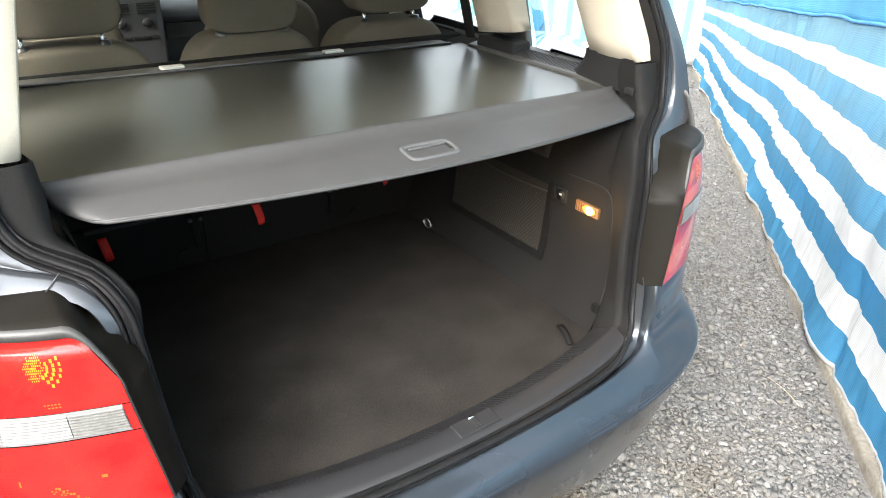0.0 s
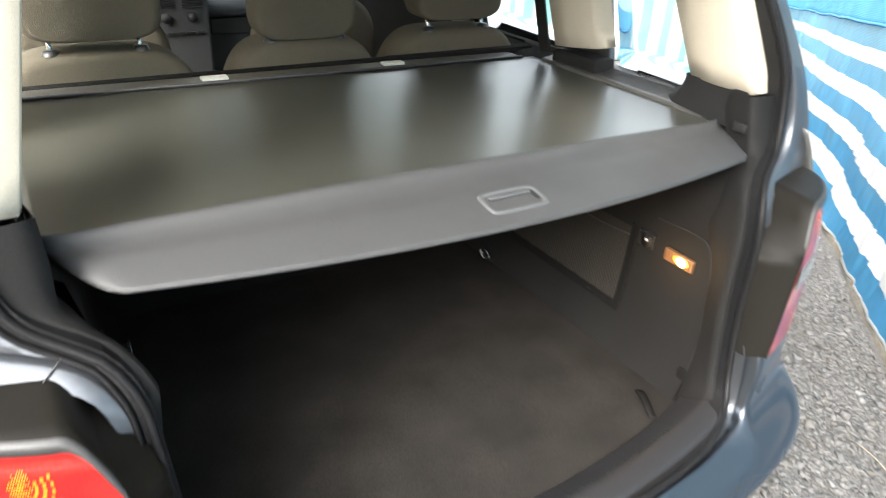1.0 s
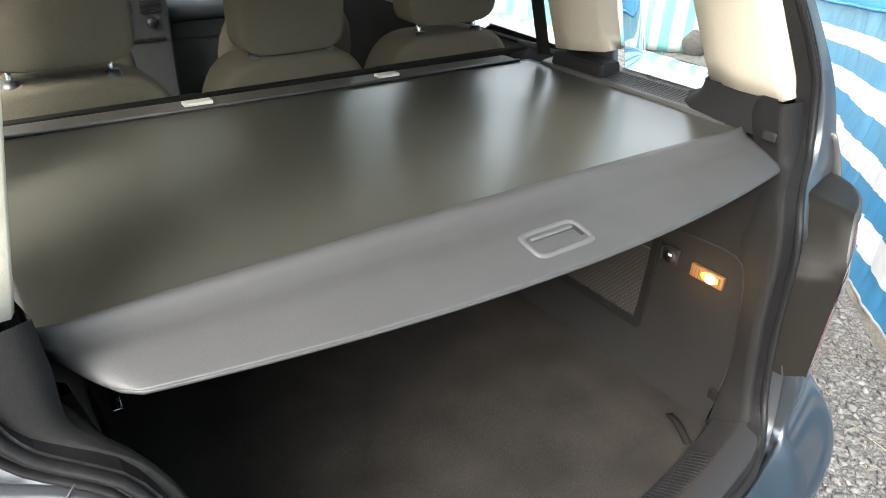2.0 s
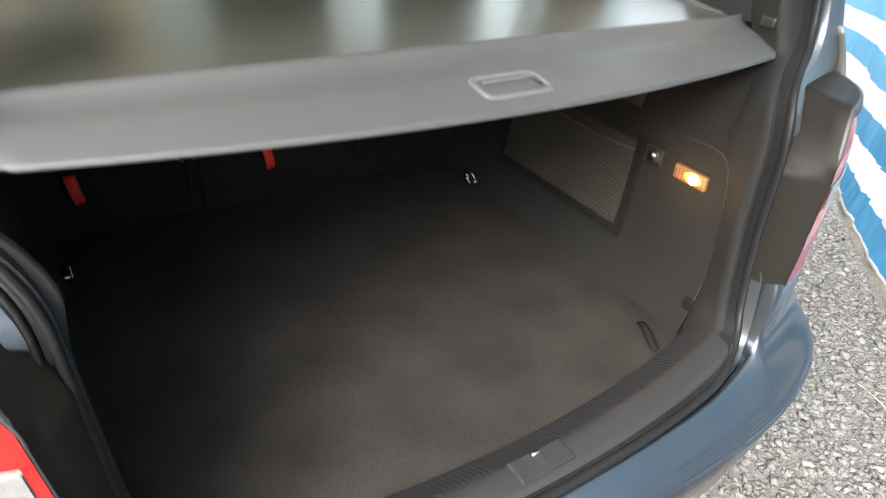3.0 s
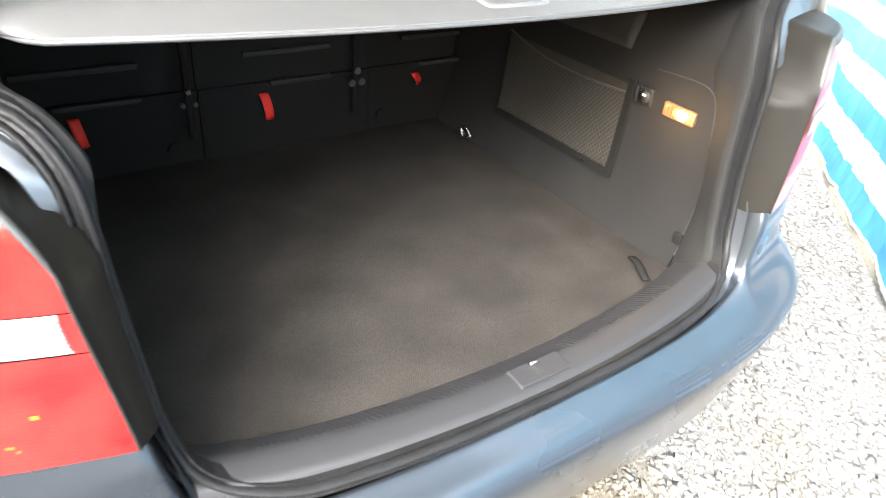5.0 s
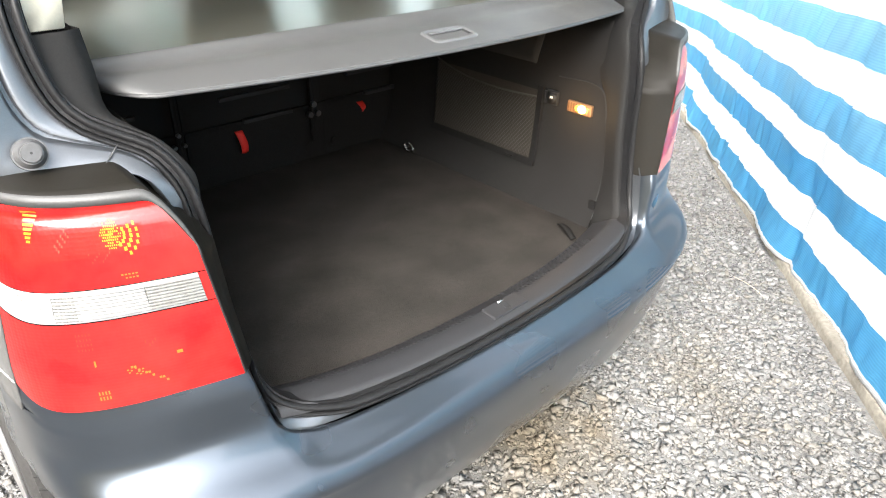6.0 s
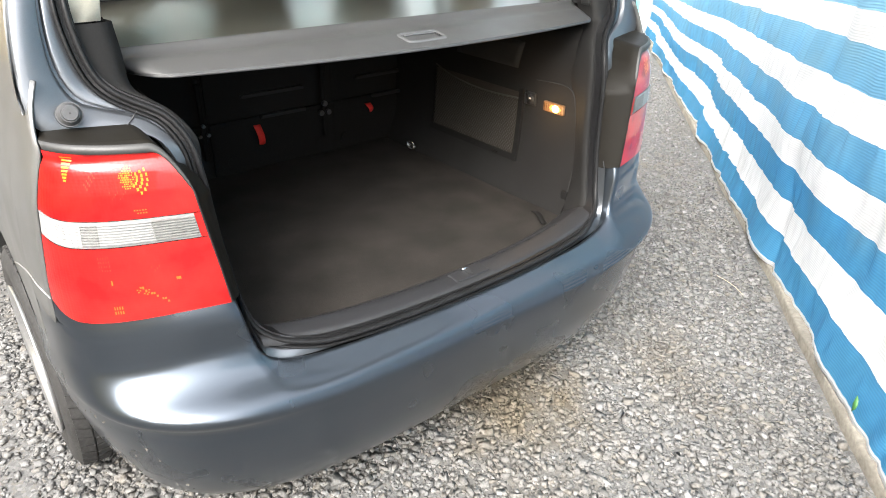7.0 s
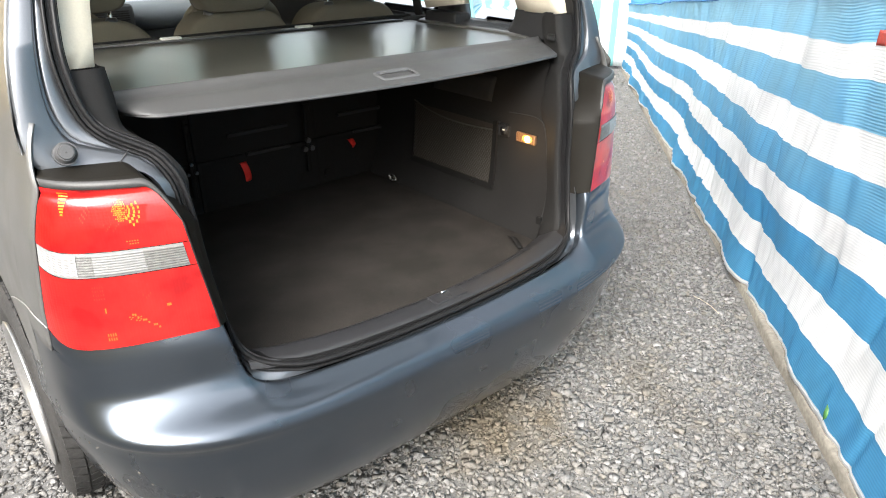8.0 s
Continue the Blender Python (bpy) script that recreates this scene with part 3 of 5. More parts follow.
# the step under the boot runs up into the ears in a fillet
half = []
for j, (dy, dz) in enumerate([(0, 0), (0.010, 0.0066), (0.020, 0.0112), (0.030, 0.0150), (0.039, 0.0186), (0.047, 0.0222), (0.055, 0.0260), (0.062, 0.0294), (0.067, 0.0310), (0.070, 0.0298)]):
    end = ears[j][0]
    half.append([])
    for x in list(np.linspace(0, 0.49, 30)) + list(np.linspace(0.495, 1, 20)):
        u = min(1.0, max(0.0, (x - 0.495) / 0.505))
        x = x if x <= 0.49 else 0.495 + (end[0] - 0.495) * u
        u = min(1.0, max(0.0, (x - 0.43) / (end[0] - 0.43)))
        p = tail_x(BUMPER_REAR, BUMPER_WIDE, LEDGE_Z, x)
        widen = 1.0 + 0.45 * (x / 0.545) ** 4
        s = u * u * (3 - 2 * u)
        s3 = u ** 3
        reach = end[1] - tail_x(BUMPER_REAR, BUMPER_WIDE, LEDGE_Z, end[0])[1]
        half[-1].append((x, p[1] + dy * widen * (1 - s) + reach * s, (p[2] + dz) * (1 - s3) + end[2] * s3))
add_rows([[(-x, y, z) for x, y, z in r[:0:-1]] + r for r in half])
low = []
for z in [0.20, 0.205, 0.23, 0.26, 0.30, 0.34, 0.38, 0.42, 0.45, 0.47, 0.483, 0.492, 0.500, 0.507, 0.512, 0.517, LEDGE_Z]:
    inset = 0.03 if z < 0.203 else 0.0
    right = [tail_x(BUMPER_REAR, BUMPER_WIDE, z, p[0], inset) for p in half[0][:-1]]
    right += tail_run(BUMPER_REAR, BUMPER_WIDE, z, ears[0][0][0], min(arch_back(z), 0.6) - 0.004, 44, inset)
    low.append([(-x, y, q) for x, y, q in right[:0:-1]] + right)
add_rows(low)
rim_line = half[-1] + [r[0] for r in ears[10:]]
for side in (1, -1):
    add_rows(mirrored(ears, side), side < 0)
    lip = [[], [], [], []]
    for x, y, z in rim_line:
        w = min(1.0, max(0.0, (z - 0.561) / 0.040))
        for row, a, b in zip(lip, ((0, 0, 0), (0, 0.005, -0.004), (0, 0.007, -0.012), (0, 0.007, -0.04)), ((0, 0, 0), (-0.006, 0.002, 0), (-0.010, 0.008, 0), (-0.012, 0.09, 0))):
            row.append((x + a[0] + (b[0] - a[0]) * w, y + a[1] + (b[1] - a[1]) * w, z + a[2] + (b[2] - a[2]) * w))
    add_rows(mirrored(lip, side), side > 0)
    cap = [ears[-1], [(x - 0.01, y + 0.03, z + 0.001) for x, y, z in ears[-1]]]
    add_rows(mirrored(cap, side), side < 0)
bumper = mesh_object("bumper", bv, bf, PAINT, car, "glossy blue-grey painted bumper")
bm = bmesh.new()
bm.from_mesh(bumper.data)
bmesh.ops.remove_doubles(bm, verts=bm.verts[:], dist=0.0003)
bmesh.ops.recalc_face_normals(bm, faces=bm.faces[:])
bm.to_mesh(bumper.data)
bm.free()
edge_soft(bumper, 60)

# silver rod painting the highlight along the panel gap, from the lamp corner forward over the wheel
for side in (1, -1):
    bm = bmesh.new()
    gap_line = smooth_line([(0.8905, 0.166, 0.7595), (0.9005, 0.215, 0.7680), (0.9035, 0.29, 0.7640), (0.9055, 0.42, 0.7260), (0.9060, 0.50, 0.6950)], 24)
    for p, q in zip(gap_line[:-1], gap_line[1:]):
        rod(bm, (side * (p[0] + 0.0012), p[1], p[2]), (side * (q[0] + 0.0012), q[1], q[2]), 0.0014, 6)
    part("panel_gap_highlight", bm, ALLOY, bumper, "silver rod standing for the highlight on the panel gap", True)

# dried mud flung up behind the wheel
rnd = random.Random(4)
mv, mf = [], []
for i in range(46):
    z = 0.25 + 0.22 * rnd.random() ** 1.2
    p = tail_y(BUMPER_REAR, BUMPER_WIDE, z, 0.04 + 0.24 * rnd.random(), -0.0006)
    q = tail_y(BUMPER_REAR, BUMPER_WIDE, z, p[1] + 0.002, -0.0006)
    along_skin = Vector((-(q[0] - p[0]), q[1] - p[1], 0)).normalized()
    r = 0.0010 + 0.0034 * rnd.random() ** 3
    k = len(mv)
    for a in range(7):
        b = 2 * math.pi * a / 7
        c = Vector((-p[0], p[1], z)) + along_skin * (r * math.cos(b) * rnd.uniform(0.6, 1.3)) + Vector((0, 0, r * math.sin(b) * rnd.uniform(0.6, 1.3)))
        mv.append(tuple(c))
    mf.append(tuple(range(k, k + 7)))
tagged(mesh_object("mud_splash", mv, mf, DRIED_MUD, bumper, "dried mud specks", smooth=False), kind="stuff")

# quarter panels with wheel arches, belt line and pillars
for side in (1, -1):
    rows = []
    for k in np.linspace(0, 1, 26):
        row = []
        for y in np.concatenate([np.linspace(0.235, 0.7, 26), np.linspace(0.72, 1.7, 40)]):
            bottom = 0.702 if y < 0.36 else 0.20
            if abs(y - ARCH_Y) < ARCH_R and y > 0.34:
                bottom = max(bottom, ARCH_Z + math.sqrt(ARCH_R ** 2 - (y - ARCH_Y) ** 2))
            z = bottom + (1.16 - bottom) * k
            if y < 0.7:
                lamp_edge = 0.142 + 0.030 * min(1, max(0, (1.05 - z) / 0.35)) + 0.3 * max(0, z - 1.05)
                yy = lamp_edge + (y - 0.235) / 0.465 * (0.7 - lamp_edge)
                row.append(tail_y(BODY_REAR, BODY_WIDE, z, yy))
            else:
                row.append((along(BODY_WIDE, z), y, z))
        rows.append(row)
    panel = mesh_object("quarter_panel", *grid(mirrored(rows, side)), PAINT_DUSTY, car, "dusty metallic side panel with wheel arch")
    thick(panel, 0.004)
    # rolled lip of the wheel arch
    lip = []
    for a in np.linspace(math.radians(8), math.radians(172), 30):
        y, z = ARCH_Y - ARCH_R * math.cos(a), ARCH_Z + ARCH_R * math.sin(a)
        x = tail_y(BODY_REAR, BODY_WIDE, z, y)[0] if y < 0.7 else along(BODY_WIDE, z)
        lip.append([(x + 0.002, y, z), (x - 0.004, y + 0.010 * math.cos(a), z - 0.010 * math.sin(a)), (x - 0.05, y + 0.012 * math.cos(a), z - 0.012 * math.sin(a)), (x - 0.30, y, z)])
    mesh_object("wheel_arch_liner", *grid(mirrored(lip, side)), BLACK_PLASTIC, car, "black arch liner")
    # front part of the side, roof rail, door pillars
    fr = [[(along(BODY_WIDE, z), y, z) for y in np.linspace(1.705, 3.6, 12)] for z in np.linspace(0.22, 1.16, 10)]
    thick(mesh_object("door_panel", *grid(mirrored(fr, side)), PAINT_DUSTY, car, "metallic door panel"), 0.004)
    for y0, y1, lean in ((1.42, 1.52, 0.0), (2.35, 2.45, 0.05)):
        post = [[(along(BODY_WIDE, z) - off, y + lean * (z - 1.15), z) for y, off in ((y0, 0), (y1, 0), (y1, 0.06), (y0, 0.06))] for z in np.linspace(1.15, 1.57, 6)]
        mesh_object("side_pillar", *grid(mirrored(post, side), True), BLACK_PLASTIC, car, "black window pillar")
    cpost = [[(along(BODY_WIDE, z) - off, y - 0.05 * (z - 1.15), z) for y, off in ((0.80, 0), (0.96, 0), (0.96, 0.03), (0.80, 0.03))] for z in np.linspace(1.15, 1.57, 6)]
    mesh_object("side_pillar", *grid(mirrored(cpost, side), True), PAINT_DUSTY, car, "painted rear pillar")

# opening: seal line, painted flange outside it, plastic trim inside it (right half; x, y, z)
SEAL = [(0.0, -0.062, 0.568), (0.20, -0.056, 0.568), (0.38, -0.038, 0.570), (0.465, -0.018, 0.579), (0.540, 0.020, 0.606), (0.572, 0.053, 0.665),
        (0.588, 0.078, 0.80), (0.595, 0.086, 0.89), (0.600, 0.093, 0.967), (0.608, 0.108, 1.03), (0.634, 0.134, 1.078), (0.675, 0.158, 1.103),
        (0.708, 0.174, 1.125), (0.730, 0.192, 1.158), (0.742, 0.210, 1.22), (0.742, 0.228, 1.29), (0.72, 0.275, 1.40), (0.685, 0.33, 1.50),
        (0.60, 0.37, 1.56), (0.3, 0.385, 1.59), (0.0, 0.385, 1.60)]
OUTER = [(0.0, -0.056, 0.546), (0.20, -0.051, 0.546), (0.40, -0.036, 0.547), (0.494, -0.022, 0.549), (0.548, -0.006, 0.558), (0.573, 0.010, 0.65),
         (0.586, 0.034, 0.78), (0.604, 0.050, 0.89), (0.632, 0.080, 0.975), (0.655, 0.108, 1.035), (0.690, 0.130, 1.056), (0.716, 0.140, 1.060),
         (0.762, 0.150, 1.061), (0.820, 0.160, 1.064), (0.848, 0.176, 1.115), (0.830, 0.215, 1.26), (0.780, 0.275, 1.41), (0.735, 0.33, 1.53),
         (0.64, 0.38, 1.61), (0.3, 0.395, 1.645), (0.0, 0.395, 1.65)]
COUNT = 130
# pair both lines by their control points
pairs = smooth_line([(*a, *b) for a, b in zip(SEAL, OUTER)], COUNT)
seal_line, outer_line = pairs[:, :3], pairs[:, 3:]
levels = [(0.0, 0.020), (0.07, 0.010), (0.18, 0.004), (0.33, 0.002), (0.36, 0.004), (0.38, 0.013), (0.42, 0.013), (0.445, 0.000), (0.475, -0.003), (0.92, -0.003), (0.985, 0.002), (1.0, 0.03)]
for side in (1, -1):
    rows = []
    for k, dy in levels:
        rows.append([tuple(a + (b - a) * k + np.array((0, dy + (0.035 * min(1.0, k * 8) * min(1.0, max(0.0, (a[2] + (b[2] - a[2]) * k - 0.738) / 0.02)) * min(1.0, max(0.0, (1.0 - b[2]) / 0.05))), 0))) for a, b in zip(seal_line, outer_line)])
    flange = mesh_object("tailgate_flange", *grid(mirrored(rows, side)), LIT_FLANGE_PAINT, car, "painted metal flange round the boot opening")
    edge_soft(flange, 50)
    skin = []
    for p in outer_line:
        if 1.09 < p[2] < 1.60:
            w = along(BODY_WIDE, p[2])
            skin.append([(p[0] - 0.004, p[1] + 0.028, p[2]), tuple(p + np.array((0.004, 0.004, 0))), (p[0] * 0.45 + w * 0.55, p[1] + 0.016, p[2]), (w * 0.97 + p[0] * 0.03, p[1] + 0.05, p[2]), (w + 0.002, p[1] + 0.11, p[2]), (w + 0.001, 0.44 + 0.10 * (p[2] - 1.1), p[2])])
    mesh_object("rear_pillar", *grid(mirrored(skin, side)), PAINT_DUSTY, car, "painted rear roof pillar")
    # rubber seal: a bulb and a flat lip beside it
    bulb = [(0.0060 * math.cos(a) + 0.002, 0.0105 * math.sin(a) - 0.008) for a in np.linspace(0, 2 * math.pi, 13)[:-1]]
    mesh_object("seal", *grid(mirrored(sweep(seal_line, [(-a, b) for a, b in bulb]), side), True), RUBBER, car, "black rubber seal")
    carrier = [(-0.011, -0.004), (0.009, -0.004), (0.009, 0.027), (-0.011, 0.027)]
    mesh_object("seal_carrier", *grid(mirrored(sweep(seal_line, carrier), side), True), RUBBER, car, smooth=False)
    lipf = [(-0.009, 0.006), (-0.0105, -0.006), (-0.0130, -0.011), (-0.0160, -0.0115), (-0.0185, -0.006), (-0.0180, 0.012), (-0.012, 0.012)]
    mesh_object("seal_lip", *grid(mirrored(sweep(seal_line, [(-a, b) for a, b in lipf]), side), True), RUBBER, car)

# inner corner trims beside the opening
TRIM_A = [(0.484, 0.014, 0.589), (0.528, 0.036, 0.610), (0.552, 0.064, 0.668), (0.564, 0.088, 0.80), (0.571, 0.097, 0.89), (0.577, 0.105, 0.967), (0.586, 0.120, 1.03), (0.616, 0.148, 1.080), (0.652, 0.168, 1.106), (0.690, 0.184, 1.130), (0.712, 0.200, 1.18), (0.722, 0.218, 1.236)]
TRIM_B = [(0.482, 0.036, 0.592), (0.524, 0.053, 0.612), (0.546, 0.080, 0.668), (0.558, 0.102, 0.80), (0.565, 0.110, 0.89), (0.572, 0.118, 0.967), (0.582, 0.130, 1.03), (0.608, 0.158, 1.074), (0.638, 0.176, 1.098), (0.664, 0.198, 1.125), (0.664, 0.215, 1.18), (0.667, 0.228, 1.236)]
TRIM_C = [(0.514, 0.116, 0.556), (0.548, 0.126, 0.620), (0.565, 0.132, 0.70), (0.573, 0.146, 0.80), (0.579, 0.163, 0.89), (0.585, 0.200, 0.967), (0.600, 0.208, 1.03), (0.624, 0.215, 1.074), (0.644, 0.225, 1.098), (0.672, 0.260, 1.125), (0.674, 0.285, 1.18), (0.682, 0.300, 1.236)]
tri = smooth_line([(*a, *b, *c) for a, b, c in zip(TRIM_A, TRIM_B, TRIM_C)], 60)
for side in (1, -1):
    rows = []
    for q in tri:
        a, b, c = q[:3].copy(), q[3:6].copy(), q[6:].copy()
        if side < 0:
            low = min(1.0, max(0.0, (1.02 - q[2]) / 0.06))
            b[0], c[0], a[0] = b[0] + 0.026 * low, c[0] + 0.040 * low, a[0] + 0.012 * low
            tuck = min(1.0, max(0.0, (q[2] - 0.90) / 0.05)) * min(1.0, max(0.0, (1.115 - q[2]) / 0.02))
            c = c * (1 - tuck) + (b + np.array((0.010, 0.025, 0.0))) * tuck
        rows.append([tuple(a + np.array((0.026, 0.004, 0.0))), tuple(a), tuple(a * 0.5 + b * 0.5 + np.array((0, -0.003, 0))), tuple(b), tuple(b * 0.85 + c * 0.15), tuple(b * 0.4 + c * 0.6), tuple(b * 0.06 + c * 0.94), tuple(c + np.array((0.004, 0.004, 0)))])
    rows.insert(0, [(x, y + 0.01, z - 0.075) for x, y, z in rows[0]])
    mesh_object("corner_trim", *grid(mirrored(rows, side)), TRIM_PLASTIC, car, "dark grey grained plastic corner trim")
    # round rubber buffer on the pillar
    if side < 0:
        bm = bmesh.new()
        at, way = Vector((-0.786, 0.150, 1.102)), Vector((-0.05, -1.0, 0.42)).normalized()
        rod(bm, at - way * 0.004, at + way * 0.004, 0.0220, 32, 0.0220)
        rod(bm, at + way * 0.004, at + way * 0.012, 0.0200, 32, 0.0150)
        buffer = part("buffer", bm, BUFFER_RUBBER, car, "round grey rubber buffer with a stepped face", True)
        edge_soft(buffer, 30)
        bm = bmesh.new()
        rod(bm, at + way * 0.010, at + way * 0.0165, 0.0130, 32, 0.0122)
        edge_soft(part("buffer_cap", bm, BUFFER_RUBBER, buffer, "round cap", True), 30)
        bm = bmesh.new()
        rod(bm, at + way * 0.0160, at + way * 0.0170, 0.0018, 10)
        part("buffer_dimple", bm, DARK_VOID, buffer, "dark centre dot")
        # weld seam of the two flange sheets beside it
        bm = bmesh.new()
        ends = [Vector((-0.676, 0.146, 1.090)), Vector((-0.692, 0.139, 1.076)), Vector((-0.709, 0.131, 1.064))]
        rod(bm, ends[0], ends[1], 0.0011, 6)
        rod(bm, ends[1], ends[2], 0.0011, 6)
        part("flange_seam", bm, BUFFER_RUBBER, car, "fine seam between flange sheets", True)

# ---- tail lamps ----
def lamp_inner(z):
    return float(np.interp(z, [0.73, 0.81, 0.89, 0.94, 0.97, 1.0, 1.05], [0.611, 0.622, 0.634, 0.641, 0.645, 0.650, 0.655]))


def lamp_end(z):
    return 0.140 + 0.030 * min(1, max(0, (1.05 - z) / 0.35))


LOW_EDGE = [light_bottom(x, y) + 0.002 for x, y, z in tail_run(BODY_REAR, BODY_WIDE, 0.728, lamp_inner(0.728), lamp_end(0.728), 41)]


def lamp_bottom(f):
    return float(np.interp(f, np.linspace(0, 1, 41), LOW_EDGE))


def lamp_top(f):
    """Upper edge with a rounded inner corner."""
    drop = 0.072 * max(0.0, 1 - f / 0.20) ** 2.4
    return 1.046 + 0.008 * f - drop


def lamp_rows(side, f0, f1, g0, g1, nf, ng, shift=0.0):
    """Patch of the lens: f from the inner edge to the wing, g from the lower edge up."""
    rows = []
    for g in np.linspace(g0, g1, ng):
        row = []
        for f in np.linspace(f0, f1, nf):
            drop = 1.046 + 0.008 * f - lamp_top(f)
            z = lamp_bottom(f) + (lamp_top(f) + drop - lamp_bottom(f)) * g - drop * max(0.0, (g - 0.64) / 0.36)
            line = tail_run(BODY_REAR, BODY_WIDE, z, lamp_inner(z), lamp_end(z), 41, shift)
            i = min(int(f * 40), 39)
            t = f * 40 - i
            row.append(tuple(side * (line[i][0] * (1 - t) + line[i + 1][0] * t) if k == 0 else line[i][k] * (1 - t) + line[i + 1][k] * t for k in range(3)))
        rows.append(row)
    return rows


for side in (1, -1):
    lamp = tagged(new("tail_lamp"), "red tail lamp with a clear reversing band")
    lamp.parent = car
    for name, g0, g1, mat, lab in (("lower_lens", 0.0, 0.475, RED_LENS, "glossy red lens"), ("reversing_lens", 0.48, 0.635, CLEAR_LENS, "clear ribbed lens"), ("upper_lens", 0.64, 1.0, RED_LENS, "glossy red lens")):
        if name == "reversing_lens":
            for nm, f0, f1, amp, mat2 in (("reversing_lens_inner", 0.045, 0.292, 0.0030, SILVER_DIM), ("reversing_lens_middle", 0.296, 0.60, 0.0022, SILVER_LENS), ("reversing_lens_ribs", 0.602, 0.70, 0.0026, SILVER_DIM), ("reversing_lens_outer", 0.703, 0.975, 0.0007, SILVER_LENS)):
                band = lamp_rows(side, f0, f1, g0 + 0.012, g1 - 0.012, 20, 33, -0.001)
                band = [[(x, y - (amp if (i // 2) % 2 else 0.0) - (0.0016 if i % 4 == 1 and k % 3 == 0 else 0), z) for k, (x, y, z) in enumerate(r)] for i, r in enumerate(band)]
                mesh_object(nm, *grid(band), mat2, lamp, lab, smooth=False)
            rim_band = lamp_rows(side, 0.04, 1.0, g0, g1, 40, 6, 0.0004)
            mesh_object("band_border", *grid(rim_band), SILVER_LENS, lamp, "pale border of the clear band")
            red_end = lamp_rows(side, 0.0, 0.04, g0, g1, 4, 6, 0.0)
            mesh_object("end_lens", *grid(red_end), RED_LENS, lamp, "red lens strip")
        else:
            rows = lamp_rows(side, 0.0, 1.0, g0, g1, 44, 18)
            mesh_object(name, *grid(rows), mat, lamp, lab)
    # glints of the facets in the lamp bowls, painted as amber and pale red patches on the lens
    def dashes(name, spots, mat, lab):
        """Small glint patches given as (f, g, half width, half height)."""
        sv, sf = [], []
        for f, g, a, b in spots:
            if not (0.02 < f - a and f + a < 0.98 and 0.012 < g - b and g + b < 0.99):
                continue
            c = lamp_rows(side, f - a, f + a, g - b, g + b, 2, 2, -0.0006)
            k = len(sv)
            sv.extend([c[0][0], c[0][1], c[1][1], c[1][0]])
            sf.append((k, k + 1, k + 2, k + 3))
        tagged(mesh_object(name, sv, sf, mat, lamp, lab, smooth=False), kind="stuff")

    rnd = random.Random(8)
    spots = []
    for i in range(-6, 7):
        for k in range(-6, 7):
            f, g = 0.38 + 0.0100 * (i + 0.5 * (k % 2)), 0.876 + 0.0118 * k
            r = math.hypot((f - 0.38) / 0.056, (g - 0.876) / 0.068)
            if r < 0.92 and rnd.random() > 0.25 * r:
                spots.append((f, g, 0.0040 * (1.05 - 0.35 * r), 0.0048 * (1.05 - 0.35 * r)))
    dashes("indicator_centre", spots, AMBER, "glints of a honeycomb bowl painted amber on the lens")
    spots = []
    for r, per, w in ((0.066, 5, 0.0066), (0.098, 6, 0.0074), (0.130, 6, 0.0064)):
        spots += [(0.38 - r * math.cos(a), 0.872 + 0.80 * r * math.sin(a), w, 0.0088) for a in np.linspace(-0.95, 0.42, per)]
    dashes("indicator_fan", spots, AMBER, "facet glints painted amber on the lens")
    dashes("wing_ladder", [(0.795 - 0.0022 * i, 0.976 - 0.0165 * i, 0.040 * (1 - i / 9) ** 1.3 + 0.005, 0.0052) for i in range(8)], AMBER, "ladder of facet glints painted amber on the lens")
    spots = [(0.60 + 0.016 * i - 0.009 * k, 0.905 - 0.020 * i - 0.012 * k, 0.0042, 0.0060) for i in range(4) for k in range(3)]
    spots += [(0.575 + 0.014 * i, 0.42 - 0.026 * k, 0.0020, 0.0062) for i in range(5) for k in range(4)]
    spots += [(0.40 + 0.012 * i, 0.80 - 0.012 * ((i * 5) % 4), 0.0022, 0.0050) for i in range(9)]
    spots += [(0.315 + 0.014 * i, 0.335 - 0.012 * (i % 3), 0.0024, 0.0080) for i in range(4)]
    dashes("side_fan", spots, GLINT, "faint facet glints painted pale red on the lens")
    spots = [(0.305 + 0.016 * i, 0.690 - 0.017 * k, 0.0050, 0.0036) for i in range(5) for k in range(2) if i + k < 5]
    spots += [(0.44 - 0.0125 * i, 0.212 - 0.0115 * i + 0.010 * (i % 2), 0.0052, 0.0064) for i in range(12) if i % 4 != 3]
    spots += [(0.556 + 0.013 * i, 0.095 - 0.030 * k, 0.0030, 0.0100) for i in range(4) for k in range(2)]
    spots += [(0.455 - 0.014 * i + 0.004 * (k % 2), 0.215 - 0.006 * i - 0.016 * k, 0.0042, 0.0040) for i in range(5) for k in range(3) if (i + k) % 3]
    spots += [(0.232, 0.239, 0.0125, 0.0090), (0.580, 0.262, 0.0040, 0.0160)]
    dashes("lower_fan", spots, AMBER_DIM, "facet glints painted amber on the lens")
    # dark housing along the inner edge and across the top
    inner = []
    for z in np.linspace(0.728, 0.966, 26):
        p = tail_x(BODY_REAR, BODY_WIDE, z, lamp_inner(z))
        inner.append(p)
    for f in np.linspace(0.0, 1.0, 26):
        p = lamp_rows(1, f, f, 1.0, 1.0, 1, 1)[0][0]
        inner.append(p)
    inner = [tuple(q) for q in smooth_line(inner[::2] + [inner[-1]], 64)]
    rows, lips = [[], [], [], [], []], [[], [], [], []]
